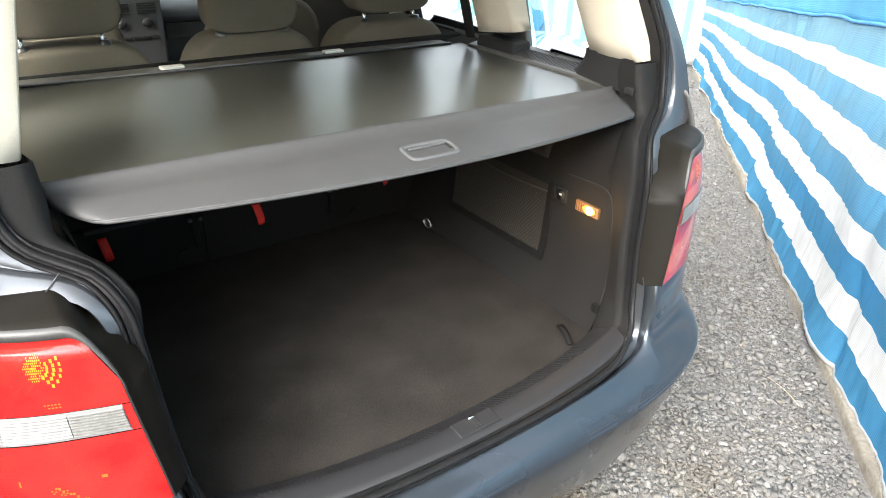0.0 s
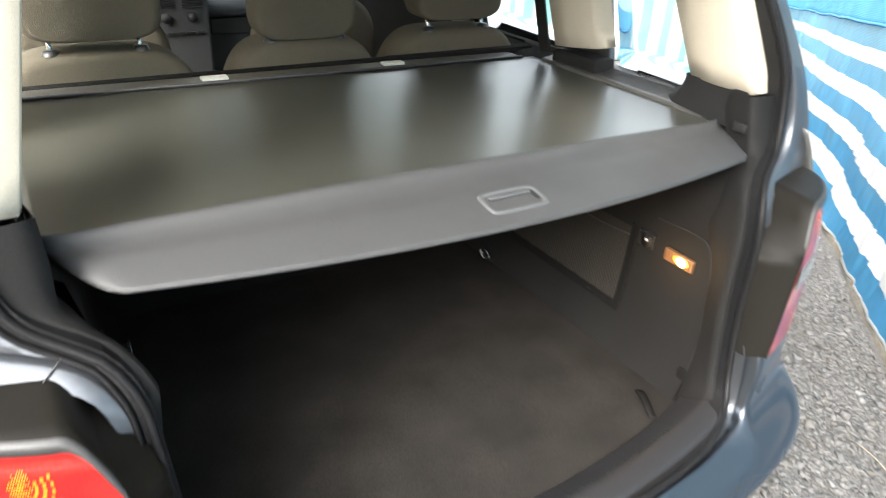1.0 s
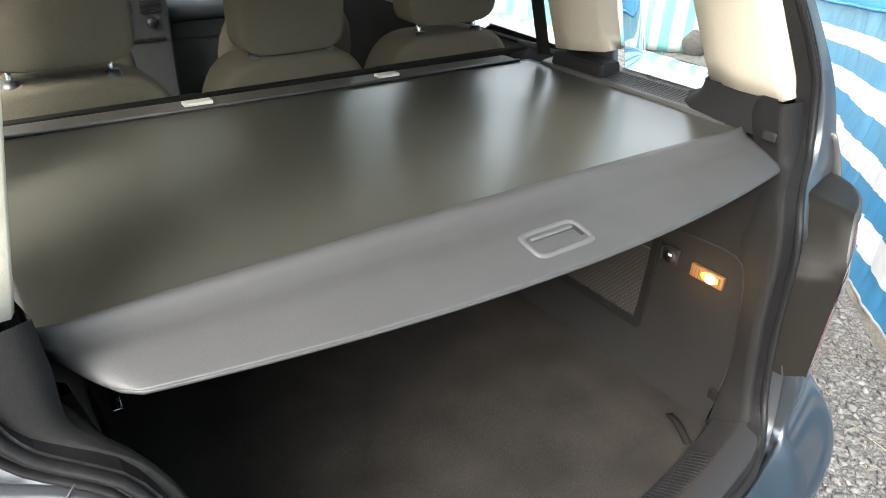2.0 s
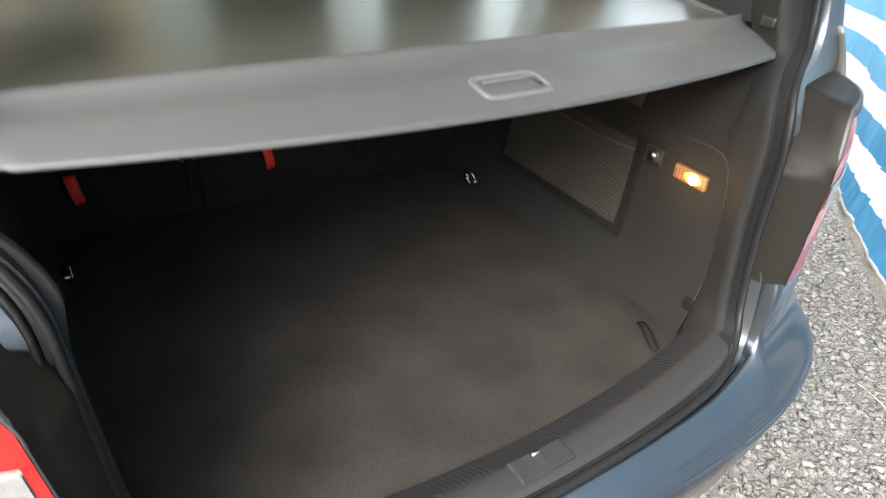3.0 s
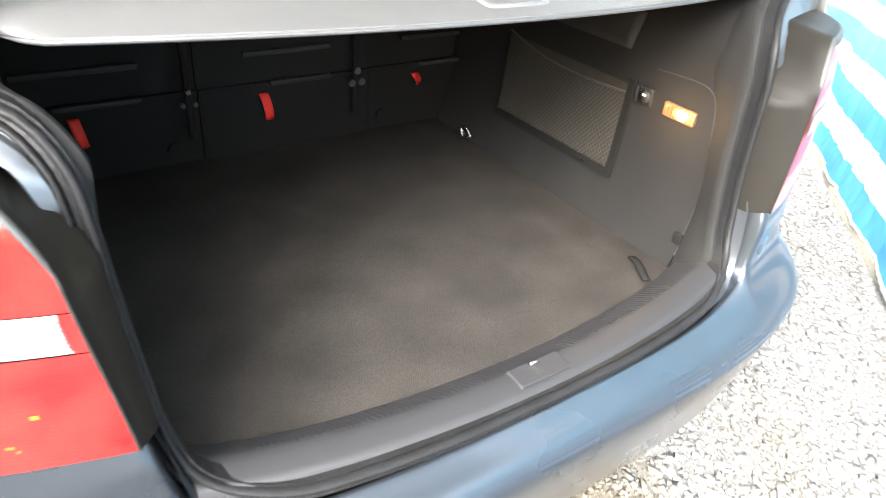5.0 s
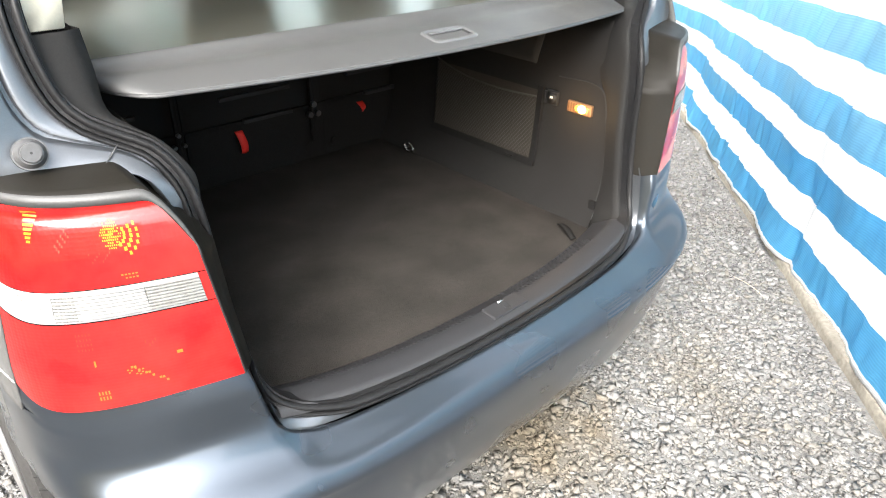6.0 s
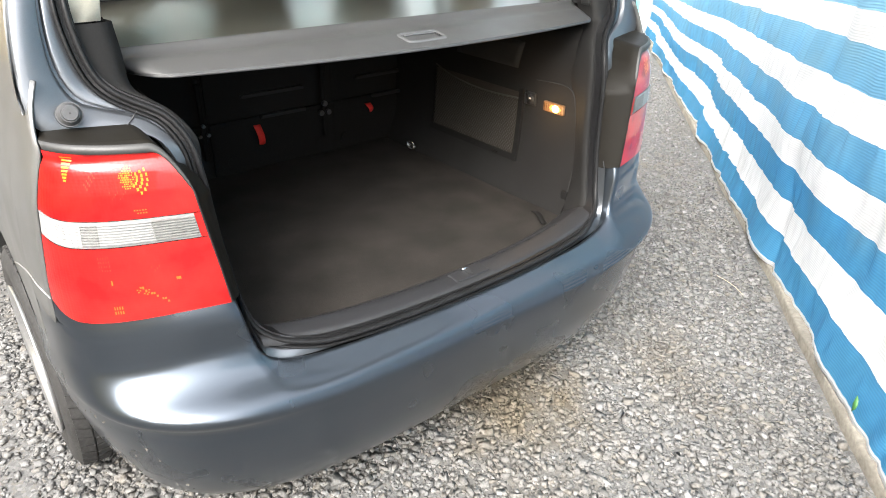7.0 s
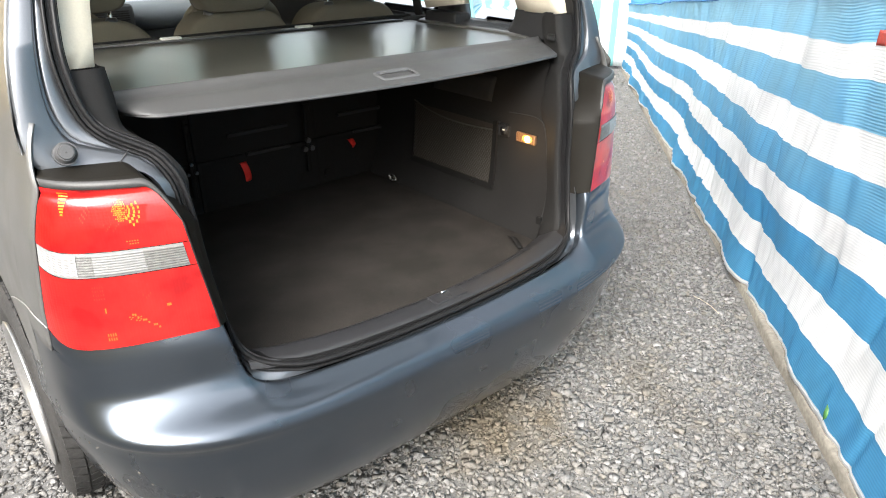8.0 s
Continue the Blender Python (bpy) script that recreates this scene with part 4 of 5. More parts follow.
    for p in inner:
        z = p[2]
        q = np.array(p)
        i = int(np.argmin(np.abs(seal_line[:70, 2] - min(z, 1.0))))
        o = seal_line[i] + np.array((-0.004, -0.030, 0.0))
        if z > 0.95:
            up = min(1, (z - 0.95) / 0.05)
            o = o * (1 - up) + np.array((min(q[0] - 0.02 * (1 - up), 0.83), max(q[1] + 0.05, 0.150), q[2] + 0.026)) * up
        up = min(1.0, max(0.0, (z - 0.965) / 0.03))
        lift, inn = 0.013 * up, 0.004 * (1 - up)
        lips[0].append(tuple(q + np.array((0.0, 0.004, 0))))
        lips[1].append(tuple(q + np.array((-0.001 * up, 0.001 - 0.0045 * up, 0.001 * up))))
        lips[2].append(tuple(q + np.array((-inn * 0.5, 0.001 - 0.0005 * up, lift))))
        lips[3].append(tuple(q + np.array((-inn - 0.001, 0.004 + 0.004 * up, lift + 0.002 * up))))
        rows[0].append(tuple(q + np.array((-inn, -0.0005 + 0.004 * up, lift - 0.002))))
        rows[1].append(tuple(q + np.array((-inn - 0.001, 0.004 + 0.004 * up, lift + 0.0025 * up))))
        rows[2].append(tuple(q * 0.7 + o * 0.3 + np.array((-inn * 0.7, 0.0, lift * 0.75))))
        rows[3].append(tuple(q * 0.12 + o * 0.88 + np.array((0, -0.003, 0))))
        rows[4].append(tuple(o + np.array((0, 0.03, 0))))
    mesh_object("lens_surround", *grid(mirrored(lips, side)), LIT_SURROUND, lamp, "grey plastic lip round the lens")
    mesh_object("housing", *grid(mirrored(rows, side)), HOUSING, lamp, "dark dusty plastic lamp housing")

# ---- boot floor, sill, side linings ----
FLOOR_Z = 0.545
frows = []
for y in np.linspace(0.04, 1.12, 44):
    half = 0.520
    frows.append([])
    for k in np.linspace(-1, 1, 34):
        x = -0.022 + 0.550 * k
        edge = 0.046 + 0.20 * x * x
        yy = max(y, edge)
        frows[-1].append((x, yy, FLOOR_Z + 0.0025 * noise.noise((x * 5, yy * 5, 0)) - 0.006 * max(0, abs(k) - 0.96) / 0.04))
mesh_object("boot_floor", *grid(frows), CARPET, car, "dark brown-grey boot carpet with faint stains")
# sill: ribbed slope, flat plate, fall to the seal
srows = []
for dy, z in [(-0.064, 0.566), (-0.060, 0.578), (-0.055, 0.5825), (-0.046, 0.5845), (-0.020, 0.5862), (-0.006, 0.5866), (-0.001, 0.5850), (0.020, 0.5735), (0.056, 0.5490), (0.060, 0.530)]:
    srows.append([(x, dy + 0.20 * x * x, z + 0.013 * (abs(x) / 0.48) ** 5) for x in np.linspace(-0.556, 0.532, 64)])
sill = mesh_object("boot_sill", *grid(srows), SILL_PLASTIC, car, "grey plastic sill plate with ribbed slope")
edge_soft(sill, 40)
rib_mesh = bpy.data.meshes.new("sill_rib")
rib_mesh.from_pydata([(dx, dy, dz) for dx in (-0.0030, 0.0030) for dy, dz in ((0.0, -0.0010), (0.006, -0.0025), (0.052, -0.0320), (0.058, -0.045))], [], [(0, 1, 5, 4), (1, 2, 6, 5), (2, 3, 7, 6), (3, 2, 1, 0), (4, 5, 6, 7)])
rib_mesh.materials.append(SILL_PLASTIC)
for x in np.linspace(-0.46, 0.40, 84):
    if -0.072 < x < 0.056:
        continue
    rib = new("sill_rib", rib_mesh)
    rib.parent = sill
    rib.location = (x, -0.003 + 0.20 * x * x, 0.5872 + 0.013 * (abs(x) / 0.48) ** 5)
tip = Euler((radians(2), 0, 0)).to_matrix().to_4x4()
bm = bmesh.new()
box(bm, (0.114, 0.046, 0.007), (0.004, -0.022, 0.5860), 0.0026, tip, 0.94)
cover_plate = part("latch_cover", bm, SILL_PLASTIC, sill, "raised plastic latch cover")
bm = bmesh.new()
box(bm, (0.015, 0.027, 0.003), (0.004, -0.022, 0.5892), 0.001, Euler((0, 0, radians(-12))).to_matrix().to_4x4())
part("latch_slot", bm, DARK_VOID, cover_plate, "dark latch slot")
bm = bmesh.new()
for dx in (-0.006, 0.006):
    rod(bm, (dx, -0.009, 0.586), (dx, -0.009, 0.594), 0.0026)
rod(bm, (-0.0085, -0.009, 0.593), (0.0085, -0.009, 0.593), 0.0036)
part("latch_loop", bm, CHROME, cover_plate, "bright steel striker loop", True)

WALL = [(0.535, 0.518), (0.560, 0.528), (0.600, 0.545), (0.640, 0.560), (0.70, 0.571), (0.80, 0.578), (0.90, 0.582), (1.00, 0.588), (1.06, 0.596), (1.10, 0.612), (1.125, 0.645), (1.136, 0.668), (1.144, 0.690), (1.150, 0.704), (1.154, 0.720), (1.158, 0.785)]


def wall_x(z):
    return along(WALL, z)


for side in (1, -1):
    rows = []
    for z, x in WALL:
        row = []
        for y in np.linspace(0.128 if z < 0.92 else 0.160 if z < 1.0 else 0.190 if z < 1.11 else 0.262 + 0.5 * max(0, z - 1.14), 1.30, 48):
            row.append((x + (0.045 * min(1.0, max(0.0, (1.138 - z) / 0.06)) if side < 0 else 0.0) - 0.02 * max(0, (y - 0.9)) * (1 if z < 1.0 else 0), y, z))
        rows.append(row)
    lining = mesh_object("side_lining", *grid(mirrored(rows, side)), LINING, car, "dark felt-covered boot side lining")
    rows = [[(0.690, y, 1.148), (0.694, y, 1.1575), (0.700, y, 1.1595), (0.775, y, 1.172), (0.79, y, 1.177), (0.80, y, 1.16)] for y in np.linspace(0.30, 0.95, 40)]
    led = mesh_object("window_ledge", *grid(mirrored(rows, side)), LEDGE_PLASTIC, car, "grey plastic ledge under the side window")
    bmg = bmesh.new()
    for y in np.linspace(0.46, 0.74, 30):
        box(bmg, (0.060, 0.0040, 0.003), (side * 0.738, y, 1.1660), 0.0, Euler((0, radians(-11 * side), 0)).to_matrix().to_4x4())
    part("ledge_grille", bmg, BLACK_PLASTIC, led, "dark slotted grille")
    # foot of the rear pillar trim sweeping down beside the cover
    rows = []
    for k in np.linspace(0, 1, 10):
        fl = k ** 2.2
        rows.append([(0.676 + 0.002 * k, 0.245, 1.240 - 0.09 * k), (0.679 + 0.004 * k, 0.30, 1.240 - 0.086 * k), (0.690, 0.37 + 0.01 * fl, 1.237 - 0.080 * k), (0.698 + 0.002 * fl, 0.425 + 0.03 * fl, 1.235 - 0.075 * k), (0.705 + 0.02 * fl, 0.437 + 0.06 * fl, 1.235 - 0.075 * k), (0.74 + 0.02 * fl, 0.445 + 0.07 * fl, 1.235 - 0.070 * k), (0.78, 0.45 + 0.075 * fl, 1.235 - 0.064 * k)])
    mesh_object("pillar_foot", *grid(mirrored(rows, side)), GREY_PLASTIC, car, "grey plastic foot of the pillar trim")
    bm = bmesh.new()
    box(bm, (0.13, 0.16, 0.055), (side * 0.515, 0.135, 0.513), 0.008)
    part("corner_pad", bm, LINING, car, "dark pad in the boot corner")

# net pocket on one lining: frame, backing and crossed strings
NET_Y0, NET_Y1, NET_Z0, NET_Z1 = 0.395, 0.825, 0.664, 0.872
pocket = tagged(new("net_pocket"), "elastic net pocket in a dark frame")
pocket.parent = car


def on_wall(y, z, off=0.0):
    return (wall_x(z) - off, y, z)


for name, y0, y1, z0, z1 in (("frame_bar", NET_Y0 - 0.022, NET_Y1 + 0.010, NET_Z0 - 0.020, NET_Z0), ("frame_bar", NET_Y0 - 0.022, NET_Y0, NET_Z0, NET_Z1 + 0.014), ("frame_bar", NET_Y1, NET_Y1 + 0.010, NET_Z0, NET_Z1)):
    rows = []
    for z in np.linspace(z0, z1, 8):
        rows.append([on_wall(y0, z, -0.002), on_wall(y0 + 0.002, z, 0.010), on_wall(y1 - 0.002, z, 0.010), on_wall(y1, z, -0.002)])
    mesh_object(name, *grid(rows), BOOT_BLACK, pocket, smooth=False)
rows = [[on_wall(y, z, 0.004) for y in np.linspace(NET_Y0, NET_Y1, 20)] for z in np.linspace(NET_Z0, NET_Z1, 10)]
mesh_object("pocket_back", *grid(rows), surface("pocket_back_felt", (0.030, 0.026, 0.021), 0.9, 0, 0.3, 500, 0.5, 700, spec=0.2), pocket, "brownish pocket back")


def net_top(y):
    k = (y - NET_Y0) / (NET_Y1 - NET_Y0)
    return NET_Z1 - 0.018 - 0.028 * 4 * k * (1 - k) * (0.6 + 0.4 * k) + 0.03 * k


bm = bmesh.new()
STEP = 0.0115
for slope in (1, -1):
    c = -1.0
    while c < 1.6:
        pts = []
        for y in np.linspace(NET_Y0, NET_Y1, 60):
            z = c + slope * 1.25 * (y - NET_Y0)
            if NET_Z0 < z < net_top(y):
                pts.append((y, z))
        if len(pts) > 1:
            (ya, za), (yb, zb) = pts[0], pts[-1]
            rod(bm, on_wall(ya, za, 0.010), on_wall(yb, zb, 0.010), 0.0006, 4)
        c += STEP * 1.25
part("net", bm, surface("pale_net_string", (0.034, 0.031, 0.026), 0.8, 0, 0.1, 200), pocket, "grey-brown string net")
bm = bmesh.new()
ys = np.linspace(NET_Y0, NET_Y1, 14)
for a, b in zip(ys[:-1], ys[1:]):
    rod(bm, on_wall(a, net_top(a), 0.010), on_wall(b, net_top(b), 0.010), 0.003, 6)
part("net_cord", bm, surface("net_edge_cord", (0.040, 0.037, 0.031), 0.8, 0, 0.2, 200), pocket, "elastic top cord")
bm = bmesh.new()
box(bm, (0.004, 0.030, 0.006), on_wall(0.47, NET_Z0 - 0.010, 0.0115), 0.001)
part("pocket_badge", bm, CHROME, pocket, "small pale tag")

# 12 V socket and the lit boot lamp
bm = bmesh.new()
box(bm, (0.010, 0.040, 0.042), on_wall(0.340, 0.862, 0.004), 0.004)
sock = part("power_socket", bm, BLACK_PLASTIC, car, "black power socket with a cap")
bm = bmesh.new()
rod(bm, on_wall(0.338, 0.862, 0.006), on_wall(0.338, 0.862, 0.014), 0.015, 20)
part("cap", bm, GREY_PLASTIC, sock, "", True)
bm = bmesh.new()
box(bm, (0.002, 0.009, 0.005), on_wall(0.338, 0.866, 0.0148))
part("mark", bm, CLIP_WHITE, sock, "pale printed mark")
bm = bmesh.new()
box(bm, (0.010, 0.008, 0.036), on_wall(0.366, 0.860, 0.003), 0.002)
part("socket_tab", bm, GREY_PLASTIC, sock)

boot_lamp = tagged(new("boot_lamp"), "small lit boot lamp with amber glow")
boot_lamp.parent = car
bm = bmesh.new()
box(bm, (0.012, 0.084, 0.032), on_wall(0.242, 0.855, 0.003), 0.004)
part("lamp_body", bm, LAMP_LENS, boot_lamp, "glowing amber lamp lens")
bm = bmesh.new()
for i in range(9):
    box(bm, (0.003, 0.0015, 0.025), on_wall(0.208 + i * 0.0085, 0.855, 0.0102))
part("lamp_ribs", bm, CLEAR_LENS, boot_lamp, "clear ribs")
bm = bmesh.new()
bmesh.ops.create_uvsphere(bm, u_segments=16, v_segments=10, radius=0.0125, matrix=Matrix.Translation(on_wall(0.231, 0.855, 0.010)) @ Matrix.Diagonal((0.6, 1.1, 0.9, 1)))
part("bulb", bm, BULB, boot_lamp, "bright bulb", True)
bm = bmesh.new()
bmesh.ops.create_uvsphere(bm, u_segments=20, v_segments=10, radius=0.011, matrix=Matrix.Translation(on_wall(0.234, 0.855, 0.0085)) @ Matrix.Diagonal((0.25, 2.1, 1.1, 1)))
part("reflector", bm, LAMP_BOWL, boot_lamp, "glowing amber reflector", True)
glow = bpy.data.lights.new("boot_lamp_light", "POINT")
glow.energy, glow.color, glow.shadow_soft_size = 0.15, (1.0, 0.62, 0.25), 0.02
new("boot_lamp_light", glow).location = on_wall(0.236, 0.850, 0.075)

# maintenance flap seam, flat dark sheet for a shaded upper recess, tie-down ring, strap, clip on the right lining
bm = bmesh.new()
seam = smooth_line([(0.132, 0.60), (0.134, 0.70), (0.147, 0.80), (0.163, 0.885), (0.180, 0.918), (0.22, 0.930), (0.33, 0.925)], 40)
for (ya, za), (yb, zb) in zip(seam[:-1], seam[1:]):
    rod(bm, on_wall(ya, za, 0.0012), on_wall(yb, zb, 0.0012), 0.0022, 5)
part("flap_seam", bm, DARK_VOID, car, "dark seam of the maintenance flap")
# Dark sheet paints the shade of a recess; the lining is not hollowed
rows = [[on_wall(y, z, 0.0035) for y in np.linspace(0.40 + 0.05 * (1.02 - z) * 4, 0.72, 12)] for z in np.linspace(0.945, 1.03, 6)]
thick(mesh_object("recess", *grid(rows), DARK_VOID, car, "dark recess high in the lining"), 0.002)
for side in (1, -1):
    bm = bmesh.new()
    cx, cy, cz = (0.522 if side > 0 else -0.565), 0.905, 0.560
    box(bm, (0.020, 0.050, 0.012), (cx, cy, 0.556), 0.003)
    for a in np.linspace(0, 2 * math.pi, 17)[:-1]:
        b = a + 2 * math.pi / 16
        rod(bm, (cx - side * 0.012, cy + 0.022 * math.cos(a), cz + 0.016 * math.sin(a)), (cx - side * 0.012, cy + 0.022 * math.cos(b), cz + 0.016 * math.sin(b)), 0.0035, 6)
    part("tie_down_ring", bm, CHROME, car, "bright metal tie-down ring", True)
strap_rows = []
for k in np.linspace(0, 1, 9):
    x, y = 0.458 - 0.040 * k, 0.182 - 0.082 * k
    z = 0.556 + 0.008 * math.sin(math.pi * min(1.0, k * 1.15))
    strap_rows.append([(x - 0.0075, y + 0.0036, z), (x + 0.0075, y - 0.0036, z + 0.001)])
thick(mesh_object("floor_strap", *grid(strap_rows), BOOT_BLACK, car, "black pull strap at the carpet edge"), 0.002)
bm = bmesh.new()
box(bm, (0.012, 0.022, 0.026), (0.546, 0.139, 0.604), 0.003)
part("lining_clip", bm, BOOT_BLACK, car, "small black lining clip")

# ---- beige pillar trims, glass, roof, raised tailgate ----
def side_sheet(name, corners_low, corners_high, depth, mat, lab, side, count=8):
    """Slab between a lower and an upper pair of (x, y, z), given towards the cabin side."""
    rows = []
    lo = [np.array(c) for c in corners_low]
    hi = [np.array(c) for c in corners_high]
    for k in np.linspace(0, 1, count):
        a, b = lo[0] + (hi[0] - lo[0]) * k, lo[1] + (hi[1] - lo[1]) * k
        out = np.array((depth, 0, 0))
        bend = np.array((-0.012 * 4 * 0.25, 0, 0))
        e = (b - a) * 0.06
        rows.append([tuple(a + out), tuple(a + np.array((0.006, 0, 0))), tuple(a + e), tuple((a + b) / 2 + bend), tuple(b - e), tuple(b + np.array((0.012, 0, 0))), tuple(b + out)])
    m = [(p[0] * 0.15 + (lo[0][0] + depth) * 0.85, p[1], p[2] + 0.001) for p in rows[0]]
    rows = [m] + rows
    return mesh_object(name, *grid(mirrored(rows, side)), mat, car, lab)


for side in (1, -1):
    side_sheet("rear_pillar_trim", [(0.677, 0.238, 1.236), (0.705, 0.435, 1.232)], [(0.600, 0.36, 1.56), (0.640, 0.56, 1.56)], 0.07, BEIGE, "smooth beige pillar trim", side)
    side_sheet("middle_pillar_trim", [(0.700, 0.735, 1.228), (0.690, 0.905, 1.205)], [(0.640, 0.80, 1.56), (0.630, 0.99, 1.56)], 0.07, BEIGE, "smooth beige pillar trim", side)
    bm = bmesh.new()
    box(bm, (0.078, 0.19, 0.040), (side * 0.742, 0.828, 1.176), 0.010, None, 0.93)
    part("pillar_foot", bm, GREY_PLASTIC, car, "grey plastic pillar foot")
    side_sheet("front_pillar_trim", [(0.74, 1.44, 1.16), (0.74, 1.53, 1.16)], [(0.66, 1.45, 1.56), (0.66, 1.54, 1.56)], 0.05, BEIGE, "smooth beige pillar trim", side, 4)
    for y0, y1 in ((0.41, 0.76), (0.90, 1.44), (1.50, 2.40), (2.43, 3.0)):
        pane = [[(along(BODY_WIDE, z) - 0.016, y, z) for y in np.linspace(y0, y1, 6)] for z in np.linspace(1.16, 1.58, 7)]
        g = thick(mesh_object("side_window", *grid(mirrored(pane, side)), GLASS, car, "clear side window glass"), 0.003)
        g.visible_shadow = False
    # seat belt down the middle pillar, beside the cover's front corner
    bm = bmesh.new()
    box(bm, (0.006, 0.046, 0.42), (side * 0.672, 0.985, 1.38), 0.001, Euler((radians(-8), radians(side * -10), 0)).to_matrix().to_4x4())
    part("seat_belt", bm, BLACK_PLASTIC, car, "black seat belt webbing")
    # inside door cards
    card = [[(along(BODY_WIDE, z) - 0.06, y, z) for y in np.linspace(1.15, 3.2, 10)] for z in np.linspace(0.35, 1.165, 8)]
    mesh_object("door_card", *grid(mirrored(card, side)), GREY_PLASTIC, car, "grey door lining")

roof_rows = []
for x in np.linspace(-0.66, 0.66, 21):
    roof_rows.append([(x, y, 1.60 + 0.04 * (1 - (x / 0.66) ** 2) + 0.03 * (1 - ((y - 1.5) / 1.2) ** 2)) for y in np.linspace(0.40, 2.5, 14)])
thick(mesh_object("roof", *grid(roof_rows), PAINT, car, "metallic blue-grey roof"), 0.004)
lin = [[(x * 0.98, y, z - 0.035) for x, y, z in r] for r in roof_rows]
mesh_object("headliner", *grid(lin), HEADLINER, car, "pale roof lining")
ws = [[(x, 2.5 + 0.9 * k - 0.10 * (x / 0.7) ** 2, 1.60 - 0.52 * k) for x in np.linspace(-0.68, 0.68, 9)] for k in np.linspace(0, 1, 6)]
g = thick(mesh_object("windscreen", *grid(ws), GLASS, car, "clear windscreen"), 0.004)
g.visible_shadow = False
fl = [[(x, y, 0.36) for x in (-0.84, -0.5, 0, 0.5, 0.84)] for y in (1.10, 2.0, 3.3)]
mesh_object("cabin_floor", *grid(fl), DARK_VOID, car, "dark cabin floor")
ub = [[(x, y, 0.24) for x in (-0.74, 0, 0.74)] for y in (0.06, 1.8, 3.6)]
mesh_object("underbody", *grid(ub), DARK_VOID, car, "dark underside")
fw = [[(x, 3.5, z) for x in (-0.86, 0, 0.86)] for z in (0.24, 0.7, 1.06)]
mesh_object("bulkhead", *grid(fw), DARK_VOID, car)
bonnet = [[(x, y, 1.06 - 0.10 * (y - 3.3) - 0.04 * (x / 0.86) ** 2) for x in np.linspace(-0.86, 0.86, 9)] for y in np.linspace(3.3, 4.2, 6)]
thick(mesh_object("bonnet", *grid(bonnet), PAINT, car, "metallic bonnet"), 0.004)

gate = tagged(new("tailgate"), "raised tailgate with its window")
gate.parent = car
HINGE, TILT = Vector((0, 0.40, 1.66)), radians(24)


def gate_point(x, d, up):
    """d metres out from the hinge, up above the panel's plane."""
    return (x, HINGE.y - d * math.cos(TILT) + up * math.sin(TILT) * 0.3, HINGE.z + d * math.sin(TILT) + up)


frame_rows = []
for d, w in ((0.0, 0.60), (0.10, 0.64), (0.14, 0.655)):
    frame_rows.append([gate_point(w * k, d, 0.03 * (1 - k * k)) for k in np.linspace(-1, 1, 15)])
thick(mesh_object("gate_top", *grid(frame_rows), PAINT, gate, "painted upper rail"), 0.03)
lower_rows = []
for d, w in ((0.60, 0.74), (0.70, 0.70), (0.85, 0.60), (1.02, 0.56), (1.10, 0.53)):
    lower_rows.append([gate_point(w * k, d, 0.05 * (1 - k * k)) for k in np.linspace(-1, 1, 15)])
thick(mesh_object("gate_panel", *grid(lower_rows), PAINT, gate, "painted lower panel"), 0.05)
lining_rows = []
for d, w in ((0.62, 0.70), (0.70, 0.665), (0.85, 0.57), (1.02, 0.53), (1.08, 0.50)):
    lining_rows.append([gate_point(w * k, d, 0.05 * (1 - k * k) - 0.040 - 0.012 * (1 - k ** 4)) for k in np.linspace(-1, 1, 15)])
thick(mesh_object("gate_lining", *grid(lining_rows), BEIGE, gate, "pale plastic inner lining"), 0.004)
for side in (1, -1):
    rows = [[gate_point(side * (w - a), d, 0.01) for a in (0, 0.07)] for d, w in ((0.14, 0.655), (0.35, 0.71), (0.60, 0.74))]
    thick(mesh_object("gate_side", *grid(rows), PAINT, gate, "painted window surround"), 0.03)
rows = [[gate_point((w - 0.07) * k, d, 0.015 + 0.03 * (1 - k * k)) for k in np.linspace(-1, 1, 9)] for d, w in ((0.14, 0.655), (0.35, 0.71), (0.60, 0.74))]
g = thick(mesh_object("gate_window", *grid(rows), GLASS, gate, "clear rear window"), 0.004)
g.visible_shadow = False

